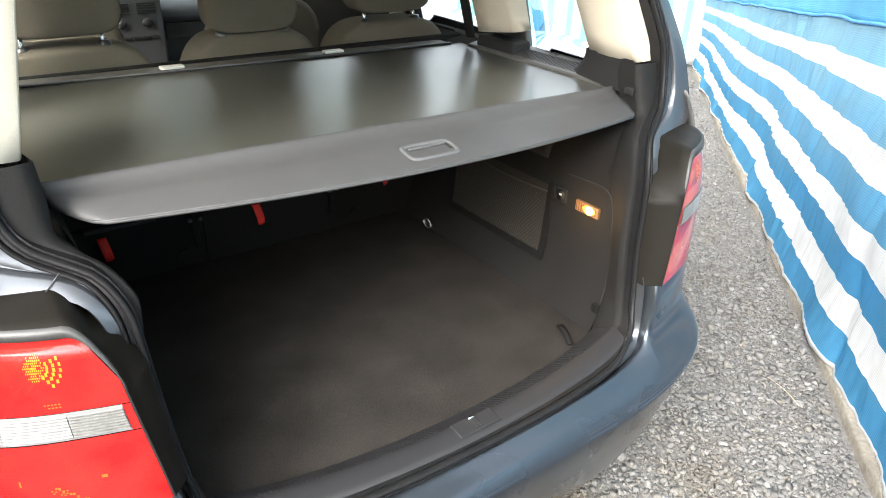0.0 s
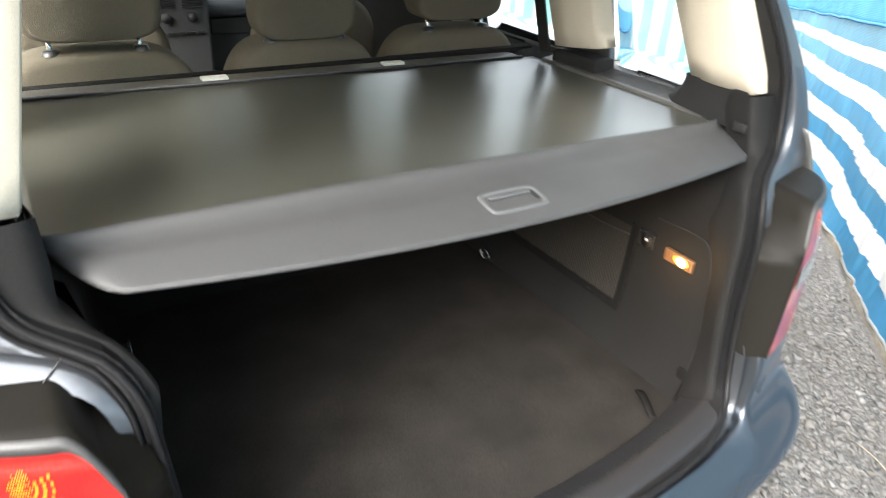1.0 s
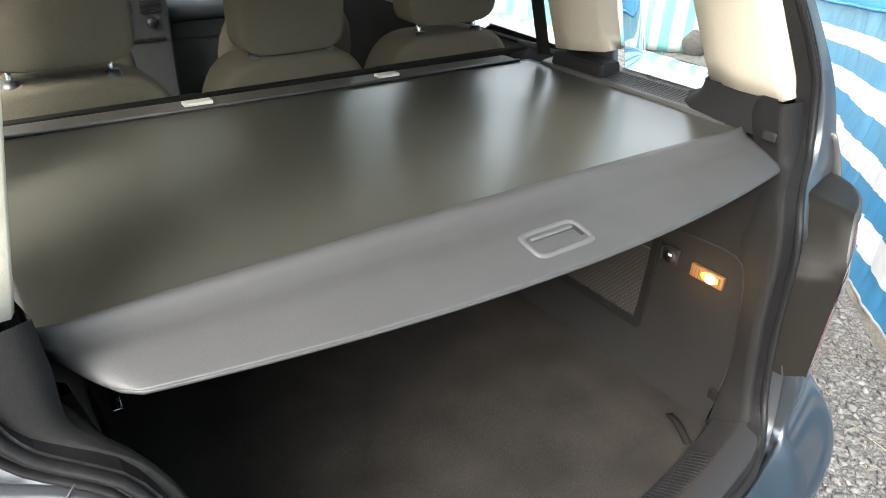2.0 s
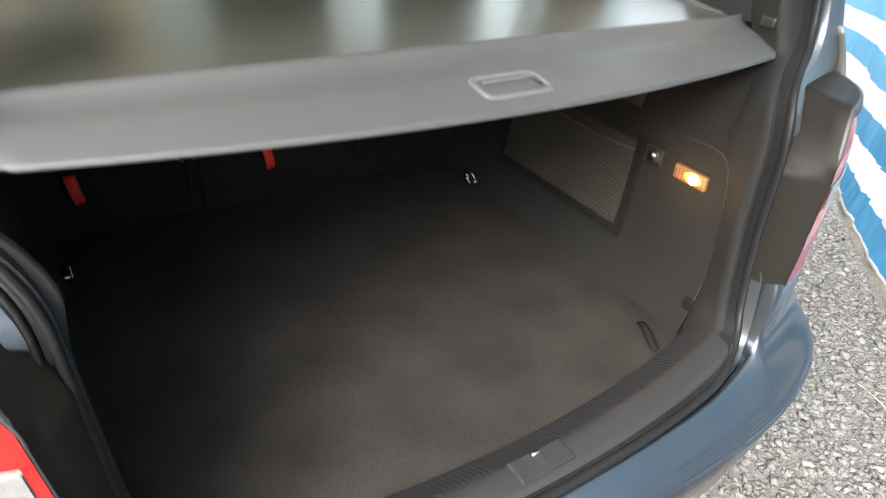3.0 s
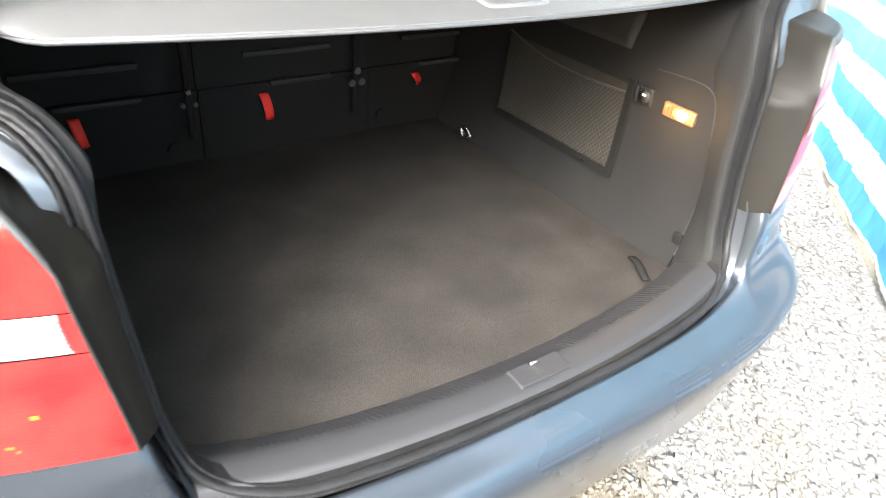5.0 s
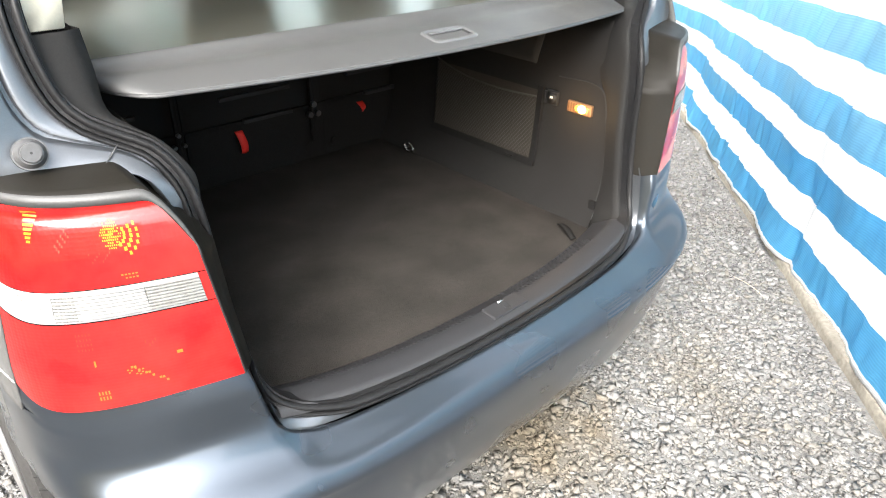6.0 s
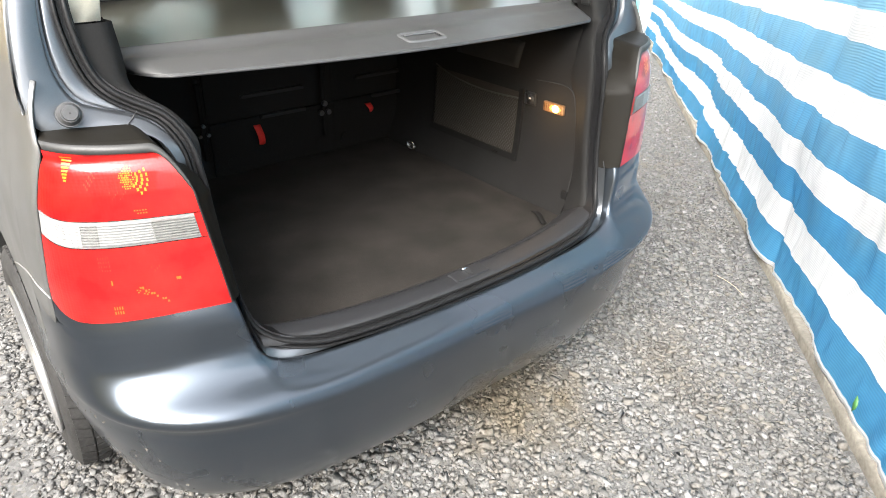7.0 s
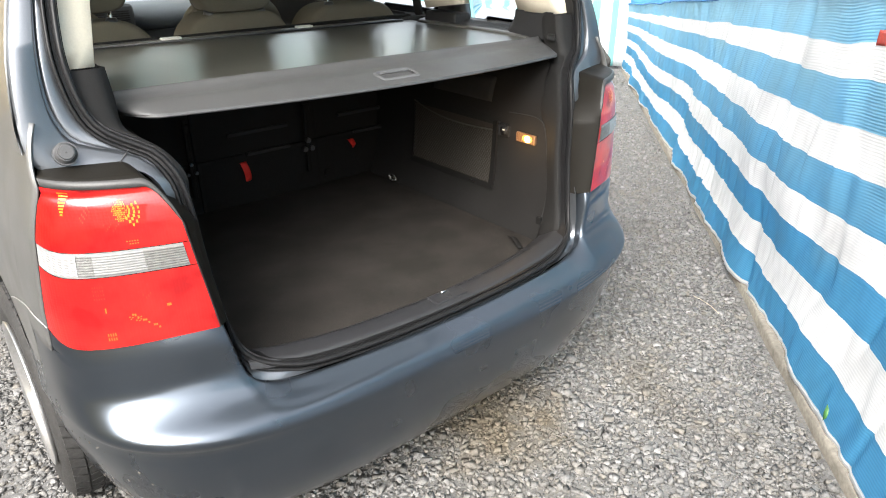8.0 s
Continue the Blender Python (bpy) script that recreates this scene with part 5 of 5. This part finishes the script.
# ---- rear wheels ----
WHEEL_Y, WHEEL_R = 0.70, 0.318
for side in (1, -1):
    wheel = tagged(new("wheel"), "rear wheel with a worn black tyre")
    wheel.parent = car
    wheel.location = (side * 0.815, WHEEL_Y, WHEEL_R - 0.012)
    prof = [(-0.085, 0.205), (-0.098, 0.235), (-0.103, 0.265), (-0.098, 0.295), (-0.086, 0.311), (-0.06, 0.317), (0.0, 0.318), (0.06, 0.317), (0.086, 0.311), (0.098, 0.295), (0.103, 0.265), (0.098, 0.235), (0.085, 0.205)]
    rows = []
    for a in np.linspace(0, 2 * math.pi, 73)[:-1]:
        rows.append([(u, r * math.cos(a), r * math.sin(a)) for u, r in prof])
    rows.append(rows[0])
    tyre = mesh_object("tyre", *grid(rows), TYRE, wheel, "worn black tyre with block tread")
    # tread blocks, slanted, in five rows round the tyre
    tv, tf = [], []
    for row, (u0, u1, lean) in enumerate([(-0.088, -0.055, 0.035), (-0.050, -0.020, -0.02), (-0.015, 0.015, 0.0), (0.020, 0.050, 0.02), (0.055, 0.088, -0.035)]):
        for i in range(58):
            a0 = (i + 0.5 * (row % 2)) / 58 * 2 * math.pi
            a1 = a0 + 2 * math.pi / 58 * 0.78
            k = len(tv)
            for rad in (0.0, 0.0065):
                for u, a in ((u0, a0), (u1, a0 + lean), (u1, a1 + lean), (u0, a1)):
                    r = 0.3185 - 0.006 * max(0, abs(u) - 0.055) / 0.033 - 0.002 + rad
                    tv.append((u, r * math.cos(a), r * math.sin(a)))
            tf += [(k + 4, k + 5, k + 6, k + 7), (k, k + 1, k + 5, k + 4), (k + 1, k + 2, k + 6, k + 5), (k + 2, k + 3, k + 7, k + 6), (k + 3, k, k + 4, k + 7)]
    mesh_object("tread", tv, tf, TYRE, tyre, "slanted tread blocks", smooth=False)
    rim_prof = [(0.098, 0.206), (0.106, 0.214), (0.108, 0.209), (0.100, 0.192), (0.060, 0.184), (0.055, 0.120), (0.070, 0.060), (0.074, 0.0)]
    rows = []
    for a in np.linspace(0, 2 * math.pi, 61):
        spoke = 0.5 + 0.5 * math.cos(7 * a)
        rows.append([(side * (u - (0.025 * (1 - spoke) if 0.07 < r < 0.185 else 0)), r * math.cos(a), r * math.sin(a)) for u, r in rim_prof])
    mesh_object("rim", *grid(rows), ALLOY, wheel, "silver wheel rim")
    bm = bmesh.new()
    rod(bm, (-side * 0.06, 0, 0), (-side * 0.05, 0, 0), 0.15, 24)
    part("brake_drum", bm, DARK_VOID, wheel)

# ---- luggage cover ----
cover = thing("luggage_cover", "black vinyl roller luggage cover pulled shut, with grey flap", "luggage cover")
COVER_Z = 1.156


def flap_edge(x):
    """Rear edge of the flap in plan."""
    a = abs(x - 0.012) / 0.662
    return 0.126 + 0.064 * ((x - 0.06) / 0.645) ** 2 + 0.060 * max(0, (a - 0.92) / 0.08) ** 2


def flap_height(k):
    """Height of the flap from its fold (0) to its rear edge (1): a soft roll, a shallow trough, then a gentle fall."""
    roll = 0.0075 * math.exp(-((k - 0.10) / 0.075) ** 2) - 0.0035 * math.exp(-((k - 0.34) / 0.13) ** 2)
    return COVER_Z + 0.0012 + roll - 0.034 * max(0, k - 0.12) ** 1.15


crows = []
for y in np.linspace(0.315, 1.005, 60):
    crows.append([])
    for x in np.linspace(-0.690, 0.699, 80):
        dip = -0.006 * math.sin(math.pi * (y - 0.315) / 0.69) * (1 - (x / 0.69) ** 2)
        ripple = 0.0012 * math.sin(9 * x + 14 * y) * max(0, x)
        crows[-1].append((x, y, COVER_Z + dip + ripple))
thick(mesh_object("cover_sheet", *grid(crows), VINYL, cover, "taut black semi-gloss vinyl"), 0.003, -1.0)
frows = []
for k in np.linspace(0, 1, 40):
    row = []
    for x in np.linspace(-0.660, 0.680, 70):
        y1 = flap_edge(x)
        fold = 0.318 + 0.012 * (1 - (x / 0.68) ** 2)
        y = fold + (y1 - fold) * k
        z = flap_height(k)
        row.append((x * (1 - 0.012 * k ** 8 + (0.03 if x < 0 else 0.012) * (1 - k)), y, z))
    frows.append(row)
flap = mesh_object("flap", *grid(frows), FLAP, cover, "stiff grey flap with rounded corners")
thick(flap, 0.005)
rim = [(x, y, z - 0.002) for x, y, z in frows[-1]]
rim_rows = [[tuple(np.array(p) + np.array((0, 0.0018 * math.cos(a), 0.0028 * math.sin(a)))) for a in np.linspace(0, 2 * math.pi, 9)[:-1]] for p in rim]
mesh_object("flap_edge", *grid(rim_rows, True), FLAP, flap, "rounded flap edge")


def flap_at(x, y):
    """Height of the flap at a place."""
    y1, fold = flap_edge(x), 0.318 + 0.012 * (1 - (x / 0.68) ** 2)
    k = (y - fold) / (y1 - fold)
    return flap_height(k)


handle = tagged(new("pull_handle"), "recessed grey plastic pull handle")
handle.parent = cover
hx0, hx1, hy0, hy1 = -0.044, 0.068, 0.163, 0.215


def oblong(inset, lift, count=48):
    """A rounded oblong ring on the flap, inset from the handle's outline."""
    cx, cy = (hx0 + hx1) / 2, (hy0 + hy1) / 2
    a, b = (hx1 - hx0) / 2 + 0.003 - inset, (hy1 - hy0) / 2 + 0.003 - inset
    ring = []
    for i in range(count):
        u = 2 * math.pi * i / count
        c, d = math.cos(u), math.sin(u)
        x = cx + a * math.copysign(abs(c) ** 0.30, c)
        y = cy + b * math.copysign(abs(d) ** 0.42, d)
        ring.append((x, y, flap_at(x, y) + 0.0025 + lift))
    return ring


rim_rows = [oblong(*q) for q in ((-0.0030, -0.001), (-0.0008, 0.0024), (0.0012, 0.0036), (0.0034, 0.0036), (0.0052, 0.0022), (0.0068, 0.0006))]
edge_soft(mesh_object("handle_rim", *grid(rim_rows, True), HANDLE_GREY, handle, "raised oblong rim"), 50)
bm = bmesh.new()
bm.faces.new([bm.verts.new(p) for p in oblong(0.0066, 0.0006)])
part("handle_pan", bm, FLAP, handle, "smooth pan")
bm = bmesh.new()
gy = hy1 - 0.016
box(bm, (hx1 - hx0 - 0.026, 0.007, 0.004), ((hx0 + hx1) / 2 - 0.002, gy, flap_at(0, gy) + 0.0050), 0.0018, Euler((radians(9), 0, 0)).to_matrix().to_4x4())
part("grip_edge", bm, HANDLE_GREY, handle, "moulded grip edge", True)
bm = bmesh.new()
box(bm, (0.006, 0.024, 0.0016), (hx1 - 0.0115, hy0 + 0.026, flap_at(hx1, hy0 + 0.026) + 0.0040), 0.0, Euler((radians(9), 0, 0)).to_matrix().to_4x4())
part("grip_gap", bm, DARK_VOID, handle, "dark gap beside the grip")

bm = bmesh.new()
box(bm, (1.32, 0.074, 0.044), (0, 1.039, 1.138), 0.014, segments=3)
cassette = part("cassette", bm, CASSETTE, cover, "long black roller cassette")
bm = bmesh.new()
rod(bm, (-0.655, 1.001, 1.160), (0.655, 1.001, 1.160), 0.004, 8)
part("piping", bm, FLAP, cassette, "thin grey piping", True)
for x in (-0.252, 0.228):
    bm = bmesh.new()
    box(bm, (0.062, 0.026, 0.008), (x, 1.026, 1.165), 0.003)
    part("clip", bm, CLIP_WHITE, cassette, "pale plastic clip")
for side in (1,):
    bm = bmesh.new()
    box(bm, (0.030, 0.034, 0.022), (0.672, 0.236, 1.172), 0.006)
    part("end_hook", bm, BLACK_PLASTIC, cover, "black hook in the side rail")

# ---- rear seats ----
def rounded_slab(bm, w, d, h, at, r, lean=0.0, shoulder=0.0):
    """Padded slab: rounded rectangle outline in x-z, pillowed in y."""
    rings = []
    n = 40
    for dy, k in ((-0.5, 0.86), (-0.47, 0.94), (-0.36, 0.99), (0.0, 1.0), (0.36, 0.99), (0.47, 0.94), (0.5, 0.86)):
        ring = []
        for i in range(n):
            a = 2 * math.pi * i / n
            cx, cz = math.cos(a), math.sin(a)
            e = 2.0 / r
            x = math.copysign(abs(cx) ** e, cx) * w / 2 * k
            z = math.copysign(abs(cz) ** e, cz) * h / 2 * (1 - (1 - k) * 0.5)
            x *= 1 - shoulder * max(0, z / (h / 2)) ** 4
            ring.append(bm.verts.new((at[0] + x, at[1] + dy * d - lean * z, at[2] + z)))
        rings.append(ring)
    for p, q in zip(rings[:-1], rings[1:]):
        for i in range(n):
            bm.faces.new((p[i], p[(i + 1) % n], q[(i + 1) % n], q[i]))
    bm.faces.new(rings[0][::-1]), bm.faces.new(rings[-1])
    return bm


def rear_seat(x, w, head_w, label, strap_x, strap_twist, strap_long=0.085):
    """One single rear seat: padded back, carpeted rear shell, head restraint, red release strap."""
    seat = thing("rear_seat", label, "car seat", "rear seats of the car")
    seat.location = (x, 1.16, 0.36)
    bm = bmesh.new()
    rounded_slab(bm, w, 0.15, 0.66, (0, 0.02, 0.535), 5.0, 0.0, 0.16)
    part("backrest", bm, SEAT_CLOTH, seat, "grey-beige cloth backrest", True)
    bm = bmesh.new()
    box(bm, (w + 0.052, 0.030, 0.50), (0, -0.062 if w > 0.45 else -0.068, 0.555), 0.012)
    shell = part("back_shell", bm, SEAT_BACK, seat, "black carpeted back shell")
    bm = bmesh.new()
    box(bm, (w * 0.55, 0.016, 0.014), (0, -0.086, 0.450), 0.004)
    part("grab_rail", bm, GREY_PLASTIC, shell, "grey plastic rail")
    bm = bmesh.new()
    box(bm, (w + 0.052, 0.075, 0.205), (0, -0.050 if w > 0.45 else -0.056, 0.272), 0.012)
    part("hinge_cover", bm, BOOT_BLACK, seat, "black plastic hinge cover")
    bm = bmesh.new()
    box(bm, (w * 0.40, 0.018, 0.013), (0.03, -0.098, 0.372), 0.004)
    part("release_bar", bm, GREY_PLASTIC, seat, "grey release bar")
    for dx in (-0.40, 0.40):
        bm = bmesh.new()
        rod(bm, (w * dx, -0.075, 0.226), (w * dx, -0.095, 0.226), 0.020, 16)
        part("floor_catch", bm, BOOT_BLACK, seat, "dark round floor catch")
    bm = bmesh.new()
    box(bm, (w * 0.96, 0.46, 0.14), (0, 0.28, 0.16), 0.04, segments=3)
    part("cushion", bm, SEAT_CLOTH, seat, "grey-beige cloth cushion", True)
    for dx in (-0.45, 0.45):
        bm = bmesh.new()
        box(bm, (0.03, 0.30, 0.19), (w * dx * 0.9, 0.10, 0.10), 0.006)
        part("seat_leg", bm, BLACK_PLASTIC, seat, "black seat frame leg")
    bm = bmesh.new()
    rounded_slab(bm, head_w, 0.105, 0.20, (0, -0.005, 0.986 if w > 0.45 else 0.960), 4.5, 0.05, 0.05)
    head = part("head_restraint", bm, SEAT_CLOTH, seat, "grey-beige cloth head restraint", True)
    for dx in (-0.095, 0.095):
        bm = bmesh.new()
        rod(bm, (dx, -0.020, 0.84), (dx, -0.006, 0.91), 0.0060, 10)
        part("post", bm, CHROME, head, "steel post", True)
        bm = bmesh.new()
        rod(bm, (dx, -0.022, 0.846), (dx, -0.022, 0.870), 0.024, 18, 0.015)
        part("collar", bm, DULL_STEEL, head, "grey post collar", True)
    rows = []
    for k in np.linspace(0, 1, 9):
        zz, yy = 0.345 - 0.84 * strap_long * k, -0.094 - 0.016 * math.sin(math.pi * k * 0.9)
        a = strap_twist * k
        rows.append([(strap_x - x + 0.013 * c * math.cos(a) + 0.012 * k, yy + 0.013 * c * math.sin(a), zz + 0.004 * (abs(c) - 1) * (k > 0.95)) for c in (-1, -0.33, 0.33, 1)])
    thick(mesh_object("release_strap", *grid(rows), RED_STRAP, seat, "red release strap"), 0.002)
    return seat


rear_seat(-0.478, 0.480, 0.300, "grey-beige cloth rear seat beside the driver's side window", -0.505, 0.3)
rear_seat(0.028, 0.440, 0.275, "narrower grey-beige cloth middle rear seat", -0.048, 0.2)
rear_seat(0.505, 0.480, 0.300, "grey-beige cloth rear seat by the door with a belt", 0.420, 0.6, 0.040)
for x in (-0.245, 0.215):
    bm = bmesh.new()
    rod(bm, (x, 1.05, 0.62), (x, 1.05, 0.90), 0.009, 8)
    rod(bm, (x, 1.045, 0.86), (x, 1.045, 0.885), 0.014, 10)
    part("seat_bracket", bm, BOOT_BLACK, car, "black seat bracket")
    for dx, z in ((-0.018, 0.712), (0.012, 0.712), (-0.002, 0.745)):
        bm = bmesh.new()
        rod(bm, (x + dx, 1.045, z), (x + dx, 1.030, z), 0.010 if x > 0 else 0.006, 10)
        part("bracket_bolt", bm, DULL_STEEL, car, "dull steel bolt")

# ---- front seats and dashboard ----
for x in (-0.40, 0.40):
    seat = thing("front_seat", "grey cloth front seat seen from behind", "car seat", "front seats of the car")
    seat.location = (x, 2.05, 0.36)
    bm = bmesh.new()
    rounded_slab(bm, 0.50, 0.16, 0.68, (0, 0.0, 0.50), 4.5, 0.22, 0.2)
    part("backrest", bm, SEAT_CLOTH, seat, "grey cloth backrest", True)
    bm = bmesh.new()
    box(bm, (0.50, 0.50, 0.26), (0, 0.28, 0.13), 0.04, segments=3)
    part("cushion", bm, SEAT_CLOTH, seat, "grey cloth cushion", True)
    bm = bmesh.new()
    rounded_slab(bm, 0.28, 0.10, 0.19, (0, -0.10, 0.94), 4.0, 0.1, 0.05)
    part("head_restraint", bm, SEAT_CLOTH, seat, "grey cloth head restraint", True)
drows = []
for x in np.linspace(-0.80, 0.80, 33):
    drows.append([(x, 2.86 + 0.02 * math.cos(3 * x), 0.62), (x, 2.80, 0.74), (x, 2.83, 0.80), (x, 2.78, 0.90), (x, 2.79, 0.985), (x, 2.75, 1.00), (x, 2.74, 1.05), (x, 2.78, 1.085), (x, 2.90, 1.105), (x, 3.36, 1.085)])
dash = mesh_object("dashboard", *grid(drows), DASH, car, "blue-grey dashboard")
bm = bmesh.new()
box(bm, (0.27, 0.16, 0.80), (0.03, 2.74, 0.735), 0.03, segments=3)
console = part("centre_console", bm, surface("silver_console", (0.055, 0.058, 0.060), 0.45, 0.2, 0.08, 200), dash, "grey centre console")
for k in range(2):
    for j in range(5):
        bm = bmesh.new()
        box(bm, (0.085, 0.010, 0.005), (-0.030 + 0.12 * k, 2.655, 1.100 - 0.011 * j), 0.001)
        part("vent_slat", bm, DARK_VOID, dash, "dark vent slat")
for x, z in ((-0.03, 1.012), (0.085, 1.012)):
    bm = bmesh.new()
    rod(bm, (x, 2.672, z), (x, 2.640, z), 0.024, 20, 0.020)
    part("control_knob", bm, BLACK_PLASTIC, dash, "round dark control knob", True)
for k in range(5):
    bm = bmesh.new()
    box(bm, (0.034, 0.012, 0.014), (-0.055 + 0.042 * k, 2.655, 0.945), 0.003)
    part("button", bm, BLACK_PLASTIC, dash, "dark control button")
bm = bmesh.new()
box(bm, (0.46, 0.016, 0.075), (0.42, 2.772, 0.945), 0.004)
part("glove_box", bm, surface("glove_box_plastic", (0.02, 0.023, 0.026), 0.6, 0, 0.1, 200), dash, "darker glove box lid")
bm = bmesh.new()
box(bm, (0.20, 1.1, 0.20), (0.0, 2.1, 0.44), 0.03)
part("tunnel_box", bm, GREY_PLASTIC, car, "grey box between the front seats")

# ---- small things in the yard ----
bm = bmesh.new()
bmesh.ops.create_icosphere(bm, subdivisions=3, radius=0.15)
for v in bm.verts:
    v.co *= 1 + 0.30 * noise.noise(v.co * 6)
    v.co.z = v.co.z * 1.10
rock = part("rock", bm, ROCK, None, "", False)
rock.location = (5.86, 3.92, 0.12)
tagged(rock, "dark lumpy rock lying by the far sheeting", "rock")

bm = bmesh.new()
ring = [(0, 0), (0.010, 0.012), (0.014, 0.026), (0.009, 0.042), (0.0, 0.055), (-0.009, 0.042), (-0.014, 0.026), (-0.010, 0.012)]
mid = [bm.verts.new((0, 0.004, z)) for z in (0.0, 0.026, 0.055)]
rv = [bm.verts.new((x, -0.004 * (abs(x) > 0.005), z)) for x, z in ring]
for i in range(8):
    bm.faces.new((rv[i], rv[(i + 1) % 8], mid[1]))
leaf = part("leaf", bm, LEAF, None, "", True)
lp = fence_point(0.30, 0.04) - ACROSS * 0.022
leaf.matrix_world = Matrix.Translation(lp) @ Euler((radians(10), radians(20), math.atan2(0.6594, 0.7518))).to_matrix().to_4x4()
thick(leaf, 0.0006)
tagged(leaf, "small green leaf caught on the foot of the sheeting", "leaf")

stalk_points = [(1.511, 0.047, 0.018), (1.494, -0.005, 0.024), (1.475, -0.058, 0.024), (1.453, -0.108, 0.018)]
bm = bmesh.new()
stalk_line = smooth_line(stalk_points, 10)
for p, q in zip(stalk_line[:-1], stalk_line[1:]):
    rod(bm, p, q, 0.0016, 6)
tagged(part("dry_stalk", bm, surface("dry_straw", (0.42, 0.37, 0.27), 0.8, 0, 0.15, 90), None, "", True), "thin pale dry stalk lying on the gravel", "stalk")

# ---- loose gravel: real stones, dense where the camera passes ----
rng = np.random.default_rng(5)
CUBE_V = np.array([(-1, -1, -1), (1, -1, -1), (1, 1, -1), (-1, 1, -1), (-1, -1, 1), (1, -1, 1), (1, 1, 1), (-1, 1, 1)]) * 0.62
CUBE_F = np.array([(0, 2, 1), (0, 3, 2), (4, 5, 6), (4, 6, 7), (0, 1, 5), (0, 5, 4), (1, 2, 6), (1, 6, 5), (2, 3, 7), (2, 7, 6), (3, 0, 4), (3, 4, 7)])


def scatter(area, count, small, large):
    x0, y0, x1, y1 = area
    xy = rng.uniform((x0, y0), (x1, y1), (count, 2))
    side_of = (xy - FOOT[:2]) @ ACROSS[:2]
    keep = side_of < -0.015
    xy = xy[keep]
    size = small + (large - small) * rng.beta(1.15, 5.0, len(xy))
    return np.column_stack([xy, size])


stones = np.vstack([
    scatter((-1.0, -1.3, 2.6, 1.4), 74000, 0.0045, 0.032),
    scatter((-2.2, -0.4, -0.8, 3.2), 14000, 0.005, 0.028),
    scatter((0.9, 0.2, 4.2, 3.0), 24000, 0.007, 0.028),
    scatter((2.0, 1.6, 6.2, 6.0), 11000, 0.010, 0.026),
])
n = len(stones)
jit = 1 + rng.uniform(-0.66, 0.36, (n, 8, 3))
shape = np.column_stack([rng.uniform(0.75, 1.35, n), rng.uniform(0.6, 1.05, n), rng.uniform(0.38, 0.75, n)])[:, None, :]
pts = CUBE_V[None] * jit * shape * stones[:, 2][:, None, None]
tx, tz = rng.normal(0, 0.5, n), rng.uniform(0, 2 * math.pi, n)
cx, sx, cz, sz = np.cos(tx), np.sin(tx), np.cos(tz), np.sin(tz)
y1, z1 = pts[..., 1] * cx[:, None] - pts[..., 2] * sx[:, None], pts[..., 1] * sx[:, None] + pts[..., 2] * cx[:, None]
px, py = pts[..., 0] * cz[:, None] - y1 * sz[:, None], pts[..., 0] * sz[:, None] + y1 * cz[:, None]
base = np.array([ground_height(x, y) for x, y in stones[:, :2]])
lift = base + stones[:, 2] * rng.uniform(0.0, 0.45, n)
co = np.stack([px + stones[:, 0][:, None], py + stones[:, 1][:, None], z1 + lift[:, None]], -1).reshape(-1, 3).astype(np.float32)
faces = (CUBE_F[None] + (np.arange(n) * 8)[:, None, None]).reshape(-1, 3).astype(np.int32)
me = bpy.data.meshes.new("gravel")
me.vertices.add(len(co)), me.loops.add(faces.size), me.polygons.add(len(faces))
me.vertices.foreach_set("co", co.ravel())
me.loops.foreach_set("vertex_index", faces.ravel())
me.polygons.foreach_set("loop_start", np.arange(0, faces.size, 3, dtype=np.int32))
me.update(calc_edges=True)
me.materials.append(GRAVEL_STONE)
tagged(new("gravel", me), "loose grey crushed stone spread over the yard", "gravel", kind="stuff")

# the car stands on uneven gravel and leans a little to one side
LEAN = Matrix.Translation((0, 0, 0.75)) @ Matrix.Rotation(radians(-0.45), 4, "Y") @ Matrix.Translation((0, 0, -0.75))
for ob in scene.objects:
    if ob.parent is None and ob.name.split(".")[0] in ("car", "rear_seat", "front_seat", "boot_lamp_light"):
        ob.matrix_basis = LEAN @ ob.matrix_basis
